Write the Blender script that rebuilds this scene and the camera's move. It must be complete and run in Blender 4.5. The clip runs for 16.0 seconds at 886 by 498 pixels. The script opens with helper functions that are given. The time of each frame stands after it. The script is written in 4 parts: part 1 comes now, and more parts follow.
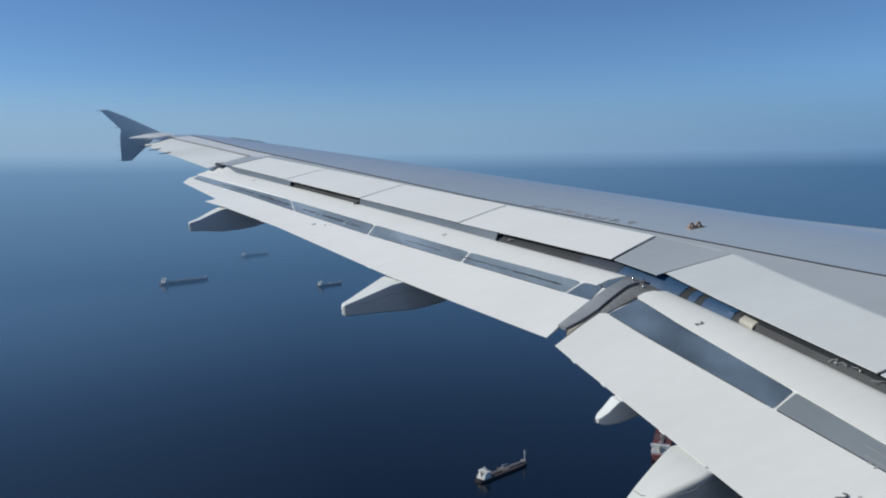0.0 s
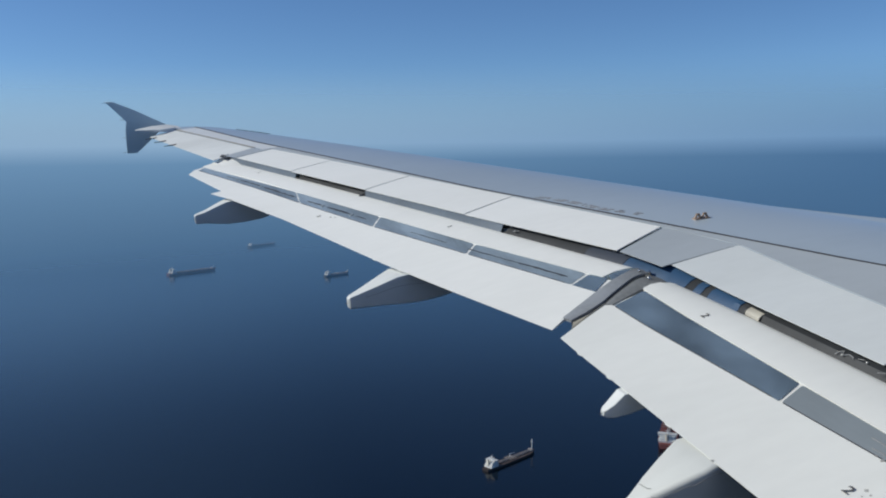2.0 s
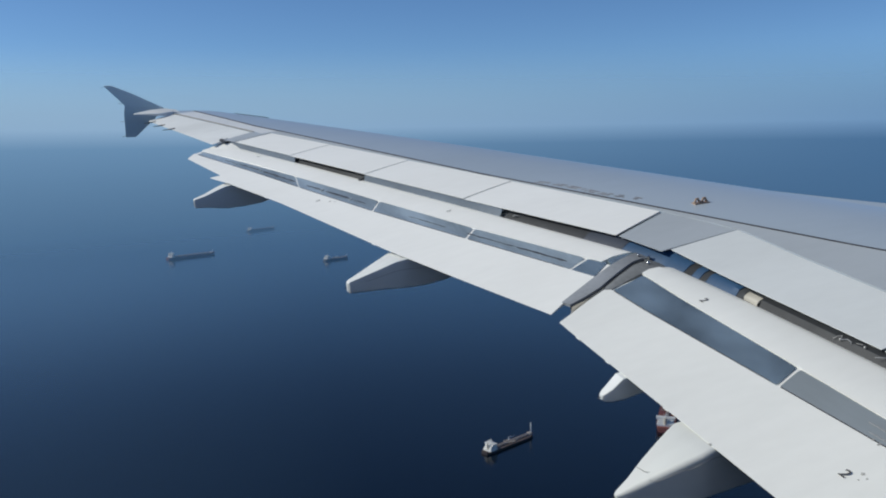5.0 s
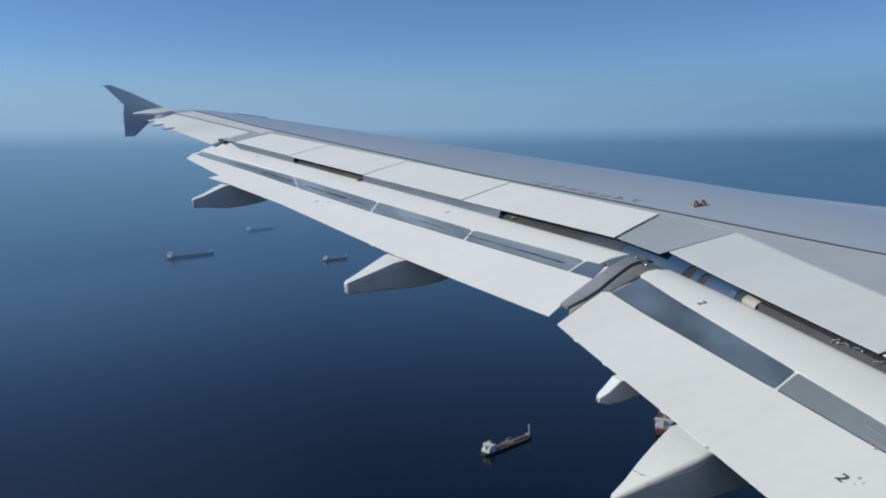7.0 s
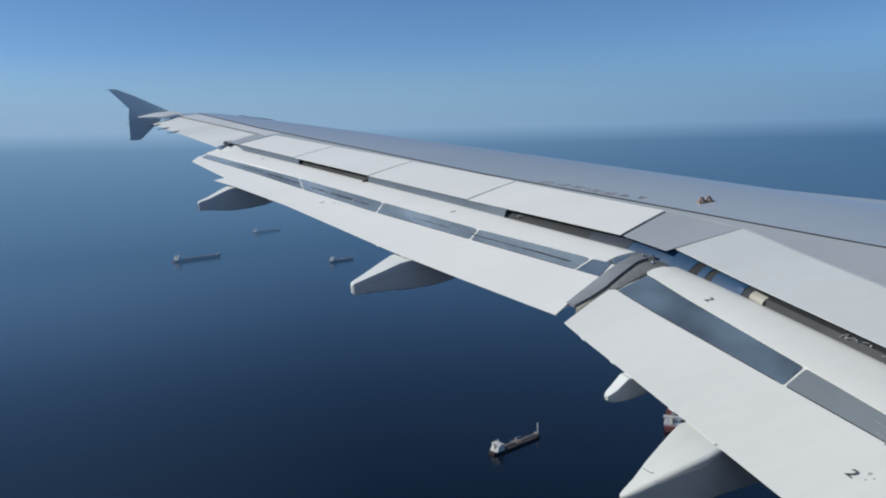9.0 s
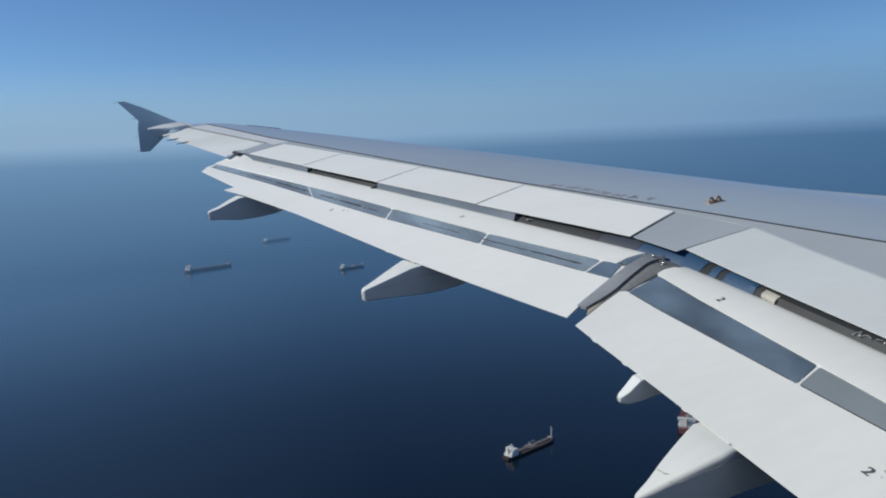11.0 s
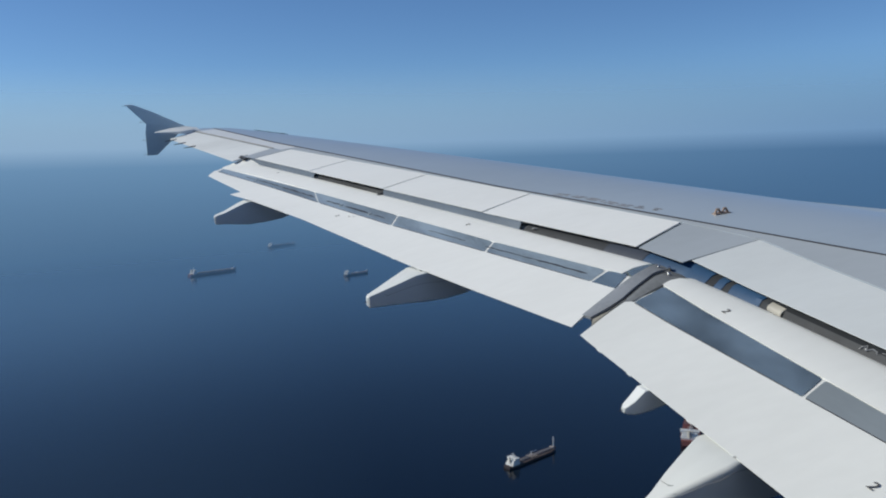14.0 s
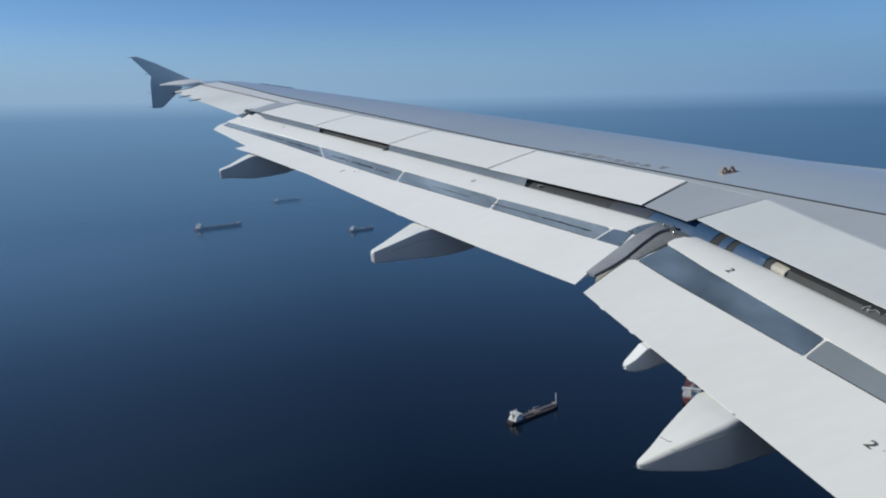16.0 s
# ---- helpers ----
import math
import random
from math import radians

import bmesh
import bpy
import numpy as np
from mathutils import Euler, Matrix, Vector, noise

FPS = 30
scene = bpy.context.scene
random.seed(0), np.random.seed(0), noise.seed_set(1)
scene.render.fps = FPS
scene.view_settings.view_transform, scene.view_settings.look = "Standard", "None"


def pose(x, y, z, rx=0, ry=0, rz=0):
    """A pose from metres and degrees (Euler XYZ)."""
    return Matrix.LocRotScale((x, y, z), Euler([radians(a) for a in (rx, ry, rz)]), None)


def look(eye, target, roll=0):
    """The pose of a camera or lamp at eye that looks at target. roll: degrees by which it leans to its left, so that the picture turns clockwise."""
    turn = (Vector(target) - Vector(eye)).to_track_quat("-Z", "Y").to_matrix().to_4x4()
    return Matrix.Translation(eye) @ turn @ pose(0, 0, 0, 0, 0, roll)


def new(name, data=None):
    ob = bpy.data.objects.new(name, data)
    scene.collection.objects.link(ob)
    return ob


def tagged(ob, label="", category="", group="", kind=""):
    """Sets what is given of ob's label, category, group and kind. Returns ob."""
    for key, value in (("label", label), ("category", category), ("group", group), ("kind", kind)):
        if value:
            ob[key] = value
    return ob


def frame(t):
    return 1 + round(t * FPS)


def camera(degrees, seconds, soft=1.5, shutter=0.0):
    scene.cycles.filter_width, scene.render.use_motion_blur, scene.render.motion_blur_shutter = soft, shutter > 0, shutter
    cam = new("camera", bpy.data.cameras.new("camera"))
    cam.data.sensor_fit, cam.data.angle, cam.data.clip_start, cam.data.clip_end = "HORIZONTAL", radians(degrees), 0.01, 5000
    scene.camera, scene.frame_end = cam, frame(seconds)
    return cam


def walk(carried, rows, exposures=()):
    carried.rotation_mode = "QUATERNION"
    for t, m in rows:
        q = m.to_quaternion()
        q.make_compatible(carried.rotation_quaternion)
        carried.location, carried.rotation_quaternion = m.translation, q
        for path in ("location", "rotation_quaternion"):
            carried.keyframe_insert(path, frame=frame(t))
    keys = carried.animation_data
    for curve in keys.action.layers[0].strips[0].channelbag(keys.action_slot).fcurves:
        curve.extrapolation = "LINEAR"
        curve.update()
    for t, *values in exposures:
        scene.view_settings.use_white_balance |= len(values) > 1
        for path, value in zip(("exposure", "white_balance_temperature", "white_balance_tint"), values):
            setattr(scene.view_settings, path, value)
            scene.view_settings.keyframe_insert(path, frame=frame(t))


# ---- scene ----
# the way: seconds, place in metres, turn in degrees; the aircraft's axes are tilted against the sea by its attitude
PATH = [
    (0, -9.951, 1.596, 169.520, 84.398, 0.548, -19.988), (0.5, -9.965, 1.599, 169.509, 82.776, 1.690, -19.976),
    (1, -9.936, 1.600, 169.537, 82.931, 1.422, -19.642), (1.5, -9.948, 1.608, 169.537, 83.181, 1.468, -19.735),
    (2, -9.936, 1.603, 169.541, 83.690, 0.845, -19.571), (2.5, -9.947, 1.610, 169.549, 83.614, 1.020, -20.024),
    (3, -9.924, 1.607, 169.539, 84.176, 1.554, -19.389), (3.5, -9.932, 1.604, 169.536, 84.280, 1.327, -18.418),
    (4, -9.928, 1.601, 169.536, 83.988, 1.145, -19.289), (4.5, -9.938, 1.600, 169.543, 83.006, 0.735, -18.946),
    (4.7, -9.938, 1.600, 169.543, 82.666, 0.798, -19.625), (6.8, -9.925, 1.604, 169.544, 82.549, 0.891, -19.326),
    (7, -9.925, 1.604, 169.544, 82.691, 0.481, -19.615), (7.5, -9.959, 1.611, 169.549, 82.976, 1.201, -20.259),
    (8, -9.928, 1.604, 169.545, 82.415, 1.573, -19.318), (8.5, -9.930, 1.616, 169.548, 83.156, 1.222, -19.775),
    (9, -9.921, 1.606, 169.544, 82.675, 1.233, -19.282), (9.2, -9.921, 1.606, 169.544, 82.750, 1.094, -19.219),
    (11.3, -9.924, 1.596, 169.541, 83.042, 2.628, -18.581), (11.5, -9.924, 1.596, 169.541, 82.944, 2.382, -18.139),
    (12, -9.937, 1.606, 169.541, 83.033, 2.070, -18.634), (12.5, -9.932, 1.609, 169.538, 82.722, 0.695, -18.553),
    (13, -9.933, 1.607, 169.541, 83.338, 0.435, -19.038), (13.5, -9.927, 1.596, 169.538, 83.347, 0.986, -18.725),
    (14, -9.931, 1.602, 169.539, 83.599, 1.584, -18.351), (14.5, -9.928, 1.596, 169.540, 83.609, 0.770, -17.337),
    (15, -9.925, 1.594, 169.536, 83.413, -0.013, -17.710), (15.5, -9.931, 1.605, 169.538, 82.376, 0.566, -17.992),
    (16, -9.925, 1.596, 169.535, 80.677, 1.013, -17.887),
]

cam = camera(55.33, 16.0, 2.0)
walk(cam, [(t, pose(*p)) for t, *p in PATH])

# ---- light ----
SUN_ELEVATION, SUN_AZIMUTH = radians(36), radians(-70)   # azimuth from +Y towards +X
sky_world = bpy.data.worlds.new("sky")
scene.world = sky_world
sky_world.use_nodes = True
_nt = sky_world.node_tree
_nt.nodes.clear()
_sky = _nt.nodes.new("ShaderNodeTexSky")
_sky.sky_type = "NISHITA"
_sky.sun_disc = False
_sky.sun_elevation, _sky.sun_rotation = SUN_ELEVATION, SUN_AZIMUTH
_sky.altitude, _sky.air_density, _sky.dust_density, _sky.ozone_density = 1500, 0.85, 0.8, 5.5
_bg = _nt.nodes.new("ShaderNodeBackground")
_bg.inputs["Strength"].default_value = 0.09
_out = _nt.nodes.new("ShaderNodeOutputWorld")
_tint = _nt.nodes.new("ShaderNodeMix")
_tint.data_type, _tint.blend_type = "RGBA", "MULTIPLY"
_tint.inputs["Factor"].default_value = 1.0
_tint.inputs[7].default_value = (0.84, 1.0, 1.10, 1)
_nt.links.new(_sky.outputs[0], _tint.inputs[6])
_nt.links.new(_tint.outputs[2], _bg.inputs["Color"])
_nt.links.new(_bg.outputs[0], _out.inputs["Surface"])

sun_data = bpy.data.lights.new("sun", "SUN")
sun_data.energy, sun_data.angle, sun_data.color = 3.95, radians(0.53), (1.0, 0.963, 0.836)
sun = new("sun", sun_data)
_to_sun = Vector((math.sin(SUN_AZIMUTH) * math.cos(SUN_ELEVATION), math.cos(SUN_AZIMUTH) * math.cos(SUN_ELEVATION), math.sin(SUN_ELEVATION)))
sun.matrix_world = look((0, 0, 400), tuple(Vector((0, 0, 400)) - _to_sun))


# ---- materials ----
def material(name, colour, rough=0.5, metal=0.0, spots=0.0, grain=40.0, streak=0.0, bump=0.0, coat=0.0, per_part=0.0, along=None, fleck=0.35):
    """Painted or bare surface: broad stains and fine grain on the colour and the roughness."""
    m = bpy.data.materials.new(name)
    m.use_nodes = True
    nt = m.node_tree
    b = nt.nodes["Principled BSDF"]
    b.inputs["Roughness"].default_value, b.inputs["Metallic"].default_value = rough, metal
    b.inputs["Coat Weight"].default_value, b.inputs["Coat Roughness"].default_value = coat, 0.18
    co = nt.nodes.new("ShaderNodeTexCoord")
    mp = nt.nodes.new("ShaderNodeMapping")
    mp.inputs["Scale"].default_value = along or (0.35 if streak else 1.0, 1.0, 1.0)
    nt.links.new(co.outputs["Object"], mp.inputs["Vector"])
    big, fine = nt.nodes.new("ShaderNodeTexNoise"), nt.nodes.new("ShaderNodeTexNoise")
    big.inputs["Scale"].default_value, big.inputs["Detail"].default_value = grain * 0.06, 5
    fine.inputs["Scale"].default_value, fine.inputs["Detail"].default_value = grain, 6
    for n in (big, fine):
        nt.links.new(mp.outputs[0], n.inputs["Vector"])
    mix = nt.nodes.new("ShaderNodeMix")
    mix.data_type = "RGBA"
    mix.blend_type = "MULTIPLY"
    ramp = nt.nodes.new("ShaderNodeMapRange")
    ramp.inputs["From Min"].default_value, ramp.inputs["From Max"].default_value = 0.35, 0.7
    ramp.inputs["To Min"].default_value, ramp.inputs["To Max"].default_value = 1.0, 1.0 - spots
    add = nt.nodes.new("ShaderNodeMath")
    add.operation = "ADD"
    half = nt.nodes.new("ShaderNodeMath")
    half.operation = "MULTIPLY_ADD"
    half.inputs[1].default_value, half.inputs[2].default_value = fleck, -0.5 * fleck
    nt.links.new(fine.outputs["Fac"], half.inputs[0])
    nt.links.new(big.outputs["Fac"], add.inputs[0])
    nt.links.new(half.outputs[0], add.inputs[1])
    nt.links.new(add.outputs[0], ramp.inputs["Value"])
    mix.inputs["Factor"].default_value = 1.0
    mix.inputs[6].default_value = (*colour, 1)
    nt.links.new(ramp.outputs[0], mix.inputs[7])
    last = mix.outputs[2]
    if per_part:
        info = nt.nodes.new("ShaderNodeObjectInfo")
        vary = nt.nodes.new("ShaderNodeMapRange")
        vary.inputs["To Min"].default_value, vary.inputs["To Max"].default_value = 1.0 - per_part, 1.0
        nt.links.new(info.outputs["Random"], vary.inputs["Value"])
        mix2 = nt.nodes.new("ShaderNodeMix")
        mix2.data_type, mix2.blend_type = "RGBA", "MULTIPLY"
        mix2.inputs["Factor"].default_value = 1.0
        nt.links.new(last, mix2.inputs[6])
        nt.links.new(vary.outputs[0], mix2.inputs[7])
        last = mix2.outputs[2]
    nt.links.new(last, b.inputs["Base Color"])
    rr = nt.nodes.new("ShaderNodeMapRange")
    rr.inputs["To Min"].default_value, rr.inputs["To Max"].default_value = rough * 0.8, min(1.0, rough * 1.25)
    nt.links.new(big.outputs["Fac"], rr.inputs["Value"])
    nt.links.new(rr.outputs[0], b.inputs["Roughness"])
    if bump:
        bp = nt.nodes.new("ShaderNodeBump")
        bp.inputs["Strength"].default_value, bp.inputs["Distance"].default_value = bump, 0.004
        nt.links.new(add.outputs[0], bp.inputs["Height"])
        nt.links.new(bp.outputs[0], b.inputs["Normal"])
    return m


WHITE = material("white_flap_paint", (0.795, 0.805, 0.79), 0.45, spots=0.08, grain=14, streak=1, bump=0.025, per_part=0.03)
# inboard whites darkened in colour to stand in for light falling off there
WHITE_INNER = material("dimmed_inboard_flap_white", (0.71, 0.723, 0.708), 0.45, spots=0.09, grain=14, streak=1, bump=0.025, per_part=0.02)
WHITE_DIM = material("dimmed_white_paint", (0.63, 0.66, 0.665), 0.45, spots=0.10, grain=14, streak=1, bump=0.025, per_part=0.03)
GREY = material("grey_wing_paint", (0.375, 0.435, 0.49), 0.32, spots=0.10, grain=10, streak=1, bump=0.03, coat=0.5)
PALE = material("pale_grey_panel_paint", (0.375, 0.41, 0.44), 0.4, spots=0.12, grain=12, streak=1, bump=0.04)
FENCE = material("blue_grey_fence_paint", (0.60, 0.73, 0.79), 0.4, spots=0.12, grain=10)
METAL_WORN = material("worn_outboard_metal", (0.52, 0.62, 0.67), 0.30, metal=0.5, spots=0.45, grain=30, bump=0.03, per_part=0.10, along=(2.2, 0.4, 1), fleck=0.3)
METAL_GREY = material("pale_grey_metal", (0.405, 0.452, 0.468), 0.36, metal=0.4, spots=0.25, grain=20, bump=0.02, along=(1.6, 0.5, 1), fleck=0.12)
# METAL's broad spots paint cloudy sky reflections into its colour
METAL = material("reflection_spotted_aluminium", (0.48, 0.60, 0.645), 0.24, metal=0.72, spots=0.62, grain=26, bump=0.015, per_part=0.06, along=(1.5, 0.8, 1), fleck=0.10)
SEAL = material("worn_rubber_seal", (0.195, 0.205, 0.21), 0.55, spots=0.55, grain=30, bump=0.2)
SEAL_LIP = material("grey_seal_lip", (0.27, 0.288, 0.312), 0.5, spots=0.5, grain=30, bump=0.2)
# DARK, FLOOR_DARK and the blues carry the slot's shade in their colour
DARK = material("dark_metal_and_shade", (0.021, 0.025, 0.031), 0.75, spots=0.4, grain=22)
FLOOR_DARK = material("shaded_slot_floor", (0.021, 0.025, 0.031), 0.65, spots=0.5, grain=30)
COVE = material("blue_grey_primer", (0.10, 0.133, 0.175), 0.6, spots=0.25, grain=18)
BLUE_DARK = material("shaded_dark_blue_paint", (0.026, 0.036, 0.058), 0.7, spots=0.25, grain=18)
BLUE = material("shaded_blue_paint", (0.008, 0.052, 0.128), 0.65, spots=0.25, grain=18)
LINE = material("dark_sealant_and_shade", (0.045, 0.048, 0.055), 0.6, spots=0.3, grain=30)
GUTTER_DARK = material("dark_blue_grey_line", (0.050, 0.060, 0.078), 0.6, spots=0.5, grain=40)
MARK = material("black_marking_paint", (0.085, 0.085, 0.09), 0.6, spots=0.3, grain=60)
STENCIL = material("worn_stencil_paint", (0.31, 0.31, 0.33), 0.6, spots=0.4, grain=60)
SCUFF = material("grey_scuff", (0.44, 0.44, 0.43), 0.6, spots=0.5, grain=120)
BROWN = material("orange_brown_lug_paint", (0.40, 0.29, 0.22), 0.5, spots=0.4, grain=80)
BEIGE = material("cream_actuator_paint", (0.40, 0.38, 0.33), 0.5, spots=0.2, grain=40)
STEEL = material("bright_steel", (0.75, 0.75, 0.75), 0.25, metal=1.0, spots=0.2, grain=60)
FAIRING = material("pale_grey_fairing_paint", (0.64, 0.665, 0.67), 0.45, spots=0.10, grain=14, streak=1)
# darker copy for the large fairing, with the light's falloff put into the paint
FAIRING_DIM = material("dimmed_fairing_paint", (0.56, 0.58, 0.575), 0.5, spots=0.12, grain=14, streak=1)
TAN = material("yellowed_sealant", (0.34, 0.32, 0.27), 0.6, spots=0.3, grain=30)
TIP_SKIN = material("light_grey_tip_paint", (0.62, 0.645, 0.67), 0.4, spots=0.16, grain=14, streak=1, bump=0.03)
AILERON_PAINT = material("stained_white_aileron_paint", (0.72, 0.74, 0.735), 0.45, spots=0.2, grain=16, streak=1, bump=0.03)
HINGE = material("brown_hinge_sealant", (0.31, 0.285, 0.26), 0.6, spots=0.4, grain=40)
CABIN = material("grey_fuselage_paint", (0.72, 0.73, 0.74), 0.35, spots=0.05, grain=6)


def sea_material():
    m = bpy.data.materials.new("sea_water")
    m.use_nodes = True
    nt = m.node_tree
    b = nt.nodes["Principled BSDF"]
    b.inputs["IOR"].default_value = 1.33
    b.inputs["Roughness"].default_value = 0.17
    co = nt.nodes.new("ShaderNodeTexCoord")
    broad = nt.nodes.new("ShaderNodeTexNoise")
    broad.inputs["Scale"].default_value, broad.inputs["Detail"].default_value = 0.0022, 6
    nt.links.new(co.outputs["Object"], broad.inputs["Vector"])
    ramp = nt.nodes.new("ShaderNodeValToRGB")
    ramp.color_ramp.elements[0].position, ramp.color_ramp.elements[0].color = 0.3, (0.0005, 0.0020, 0.0050, 1)
    ramp.color_ramp.elements[1].position, ramp.color_ramp.elements[1].color = 0.75, (0.0008, 0.0028, 0.0072, 1)
    nt.links.new(broad.outputs["Fac"], ramp.inputs[0])
    nt.links.new(ramp.outputs[0], b.inputs["Base Color"])
    waves = nt.nodes.new("ShaderNodeTexNoise")
    waves.inputs["Scale"].default_value, waves.inputs["Detail"].default_value = 0.09, 6
    nt.links.new(co.outputs["Object"], waves.inputs["Vector"])
    bp = nt.nodes.new("ShaderNodeBump")
    bp.inputs["Strength"].default_value, bp.inputs["Distance"].default_value = 0.09, 1.0
    nt.links.new(waves.outputs["Fac"], bp.inputs["Height"])
    nt.links.new(bp.outputs[0], b.inputs["Normal"])
    return m


def haze_material():
    """Haze painted into a see-through shell's colour: thin near by, full at the horizon, thinning out into the sky."""
    m = bpy.data.materials.new("painted_haze")
    m.use_nodes = True
    nt = m.node_tree
    nt.nodes.clear()
    out = nt.nodes.new("ShaderNodeOutputMaterial")
    em, tr, mix = nt.nodes.new("ShaderNodeBsdfDiffuse"), nt.nodes.new("ShaderNodeBsdfTransparent"), nt.nodes.new("ShaderNodeMixShader")
    co, sep = nt.nodes.new("ShaderNodeTexCoord"), nt.nodes.new("ShaderNodeSeparateXYZ")
    nt.links.new(co.outputs["Object"], sep.inputs[0])

    def span(socket, a, b, soft=True):
        n = nt.nodes.new("ShaderNodeMapRange")
        n.interpolation_type = "SMOOTHSTEP" if soft else "LINEAR"
        n.inputs["From Min"].default_value, n.inputs["From Max"].default_value = a, b
        nt.links.new(socket, n.inputs["Value"])
        return n.outputs[0]

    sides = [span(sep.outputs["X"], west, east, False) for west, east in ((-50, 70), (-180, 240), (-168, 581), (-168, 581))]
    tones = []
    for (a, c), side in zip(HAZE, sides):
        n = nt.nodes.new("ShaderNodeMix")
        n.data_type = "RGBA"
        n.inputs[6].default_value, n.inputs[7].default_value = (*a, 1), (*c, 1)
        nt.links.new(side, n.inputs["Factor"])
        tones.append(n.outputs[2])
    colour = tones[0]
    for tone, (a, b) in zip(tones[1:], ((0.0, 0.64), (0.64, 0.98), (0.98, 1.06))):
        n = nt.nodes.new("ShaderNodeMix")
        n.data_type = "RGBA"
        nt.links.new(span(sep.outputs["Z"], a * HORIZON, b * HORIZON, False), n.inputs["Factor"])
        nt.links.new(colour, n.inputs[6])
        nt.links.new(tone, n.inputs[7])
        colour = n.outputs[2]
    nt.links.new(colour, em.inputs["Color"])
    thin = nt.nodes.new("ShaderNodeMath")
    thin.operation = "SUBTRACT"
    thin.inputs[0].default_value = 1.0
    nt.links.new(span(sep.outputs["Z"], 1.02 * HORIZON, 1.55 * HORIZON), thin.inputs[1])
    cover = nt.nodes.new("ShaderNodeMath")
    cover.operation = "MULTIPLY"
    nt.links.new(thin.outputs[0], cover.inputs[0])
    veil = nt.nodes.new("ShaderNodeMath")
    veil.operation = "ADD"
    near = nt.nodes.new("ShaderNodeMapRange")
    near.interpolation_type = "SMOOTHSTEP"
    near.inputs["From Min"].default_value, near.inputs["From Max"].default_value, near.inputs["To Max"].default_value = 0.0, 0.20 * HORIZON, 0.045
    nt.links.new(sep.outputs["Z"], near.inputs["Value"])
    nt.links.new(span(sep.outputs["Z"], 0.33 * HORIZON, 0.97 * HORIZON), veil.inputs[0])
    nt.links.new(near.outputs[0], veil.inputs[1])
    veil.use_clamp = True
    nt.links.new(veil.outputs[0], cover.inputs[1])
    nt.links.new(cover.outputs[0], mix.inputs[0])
    nt.links.new(tr.outputs[0], mix.inputs[1])
    nt.links.new(em.outputs[0], mix.inputs[2])
    nt.links.new(mix.outputs[0], out.inputs["Surface"])
    return m


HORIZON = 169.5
# painted haze tones from the near sea up to the sky over the horizon: brighter sunward, darker away from the sun
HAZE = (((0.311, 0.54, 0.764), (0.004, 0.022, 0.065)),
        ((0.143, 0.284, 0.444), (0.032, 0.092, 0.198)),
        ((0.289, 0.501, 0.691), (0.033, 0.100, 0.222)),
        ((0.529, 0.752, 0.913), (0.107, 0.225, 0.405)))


# ---- mesh helpers ----
def link_mesh(name, bm, mat, parent=None, label="", smooth=True):
    bmesh.ops.recalc_face_normals(bm, faces=bm.faces[:])
    me = bpy.data.meshes.new(name)
    bm.to_mesh(me)
    bm.free()
    for p in me.polygons:
        p.use_smooth = smooth
    me.materials.append(mat)
    ob = new(name, me)
    if smooth:
        me.set_sharp_from_angle(angle=radians(38))
    if parent:
        ob.parent = parent
    if label:
        ob["label"] = label
    return ob


def part(name, bm, mat, parent, label="", smooth=True):
    return link_mesh(name, bm, mat, parent, label, smooth)


def box(bm, lo, hi, m=None):
    vs = bmesh.ops.create_cube(bm, size=1.0)["verts"]
    for v in vs:
        v.co = Vector([(l + h) / 2 + c * (h - l) for l, h, c in zip(lo, hi, v.co)])
        if m:
            v.co = m @ v.co
    return vs


def rod(bm, a, b, r1, r2=None, n=10):
    a, b = Vector(a), Vector(b)
    m = Matrix.Translation((a + b) / 2) @ (b - a).to_track_quat("Z", "Y").to_matrix().to_4x4()
    bmesh.ops.create_cone(bm, cap_ends=True, segments=n, radius1=r1, radius2=r1 if r2 is None else r2, depth=(b - a).length, matrix=m)


def loft(bm, loops):
    """Closed loops of equally many points, skinned one to the next, with caps."""
    vs = [[bm.verts.new(p) for p in loop] for loop in loops]
    n = len(vs[0])
    for a, b in zip(vs, vs[1:]):
        for i in range(n):
            bm.faces.new((a[i], a[(i + 1) % n], b[(i + 1) % n], b[i]))
    bm.faces.new(vs[0])
    bm.faces.new(vs[-1][::-1])


def slab(bm, top, thick):
    """A grid of top points (rows of equal length) with an underside, thick below each row."""
    up = [[bm.verts.new(p) for p in row] for row in top]
    dn = [[bm.verts.new((p[0], p[1], p[2] - t)) for p in row] for row, t in zip(top, thick)]
    r, c = len(up), len(up[0])
    for i in range(r - 1):
        for j in range(c - 1):
            bm.faces.new((up[i][j], up[i][j + 1], up[i + 1][j + 1], up[i + 1][j]))
            bm.faces.new((dn[i][j], dn[i + 1][j], dn[i + 1][j + 1], dn[i][j + 1]))
    for i in range(r - 1):
        bm.faces.new((up[i][0], up[i + 1][0], dn[i + 1][0], dn[i][0]))
        bm.faces.new((up[i][-1], dn[i][-1], dn[i + 1][-1], up[i + 1][-1]))
    for j in range(c - 1):
        bm.faces.new((up[0][j], dn[0][j], dn[0][j + 1], up[0][j + 1]))
        bm.faces.new((up[-1][j], up[-1][j + 1], dn[-1][j + 1], dn[-1][j]))


# ---- the wing's plan, in the aircraft's axes: x ahead, y outboard, z up, metres from the nose of the root ----
def knots(y, *pairs):
    return float(np.interp(y, [p[0] for p in pairs], [p[1] for p in pairs]))


def leading(y):
    return -0.516 * y + max(0.0, 10.0 - y) ** 2 * 0.055 if y > 7.0 else -0.516 * y + 0.495 + (7.0 - y) * 0.33


def trailing(y):
    return -7.15 - 0.282 * max(0.0, y - 6.4)


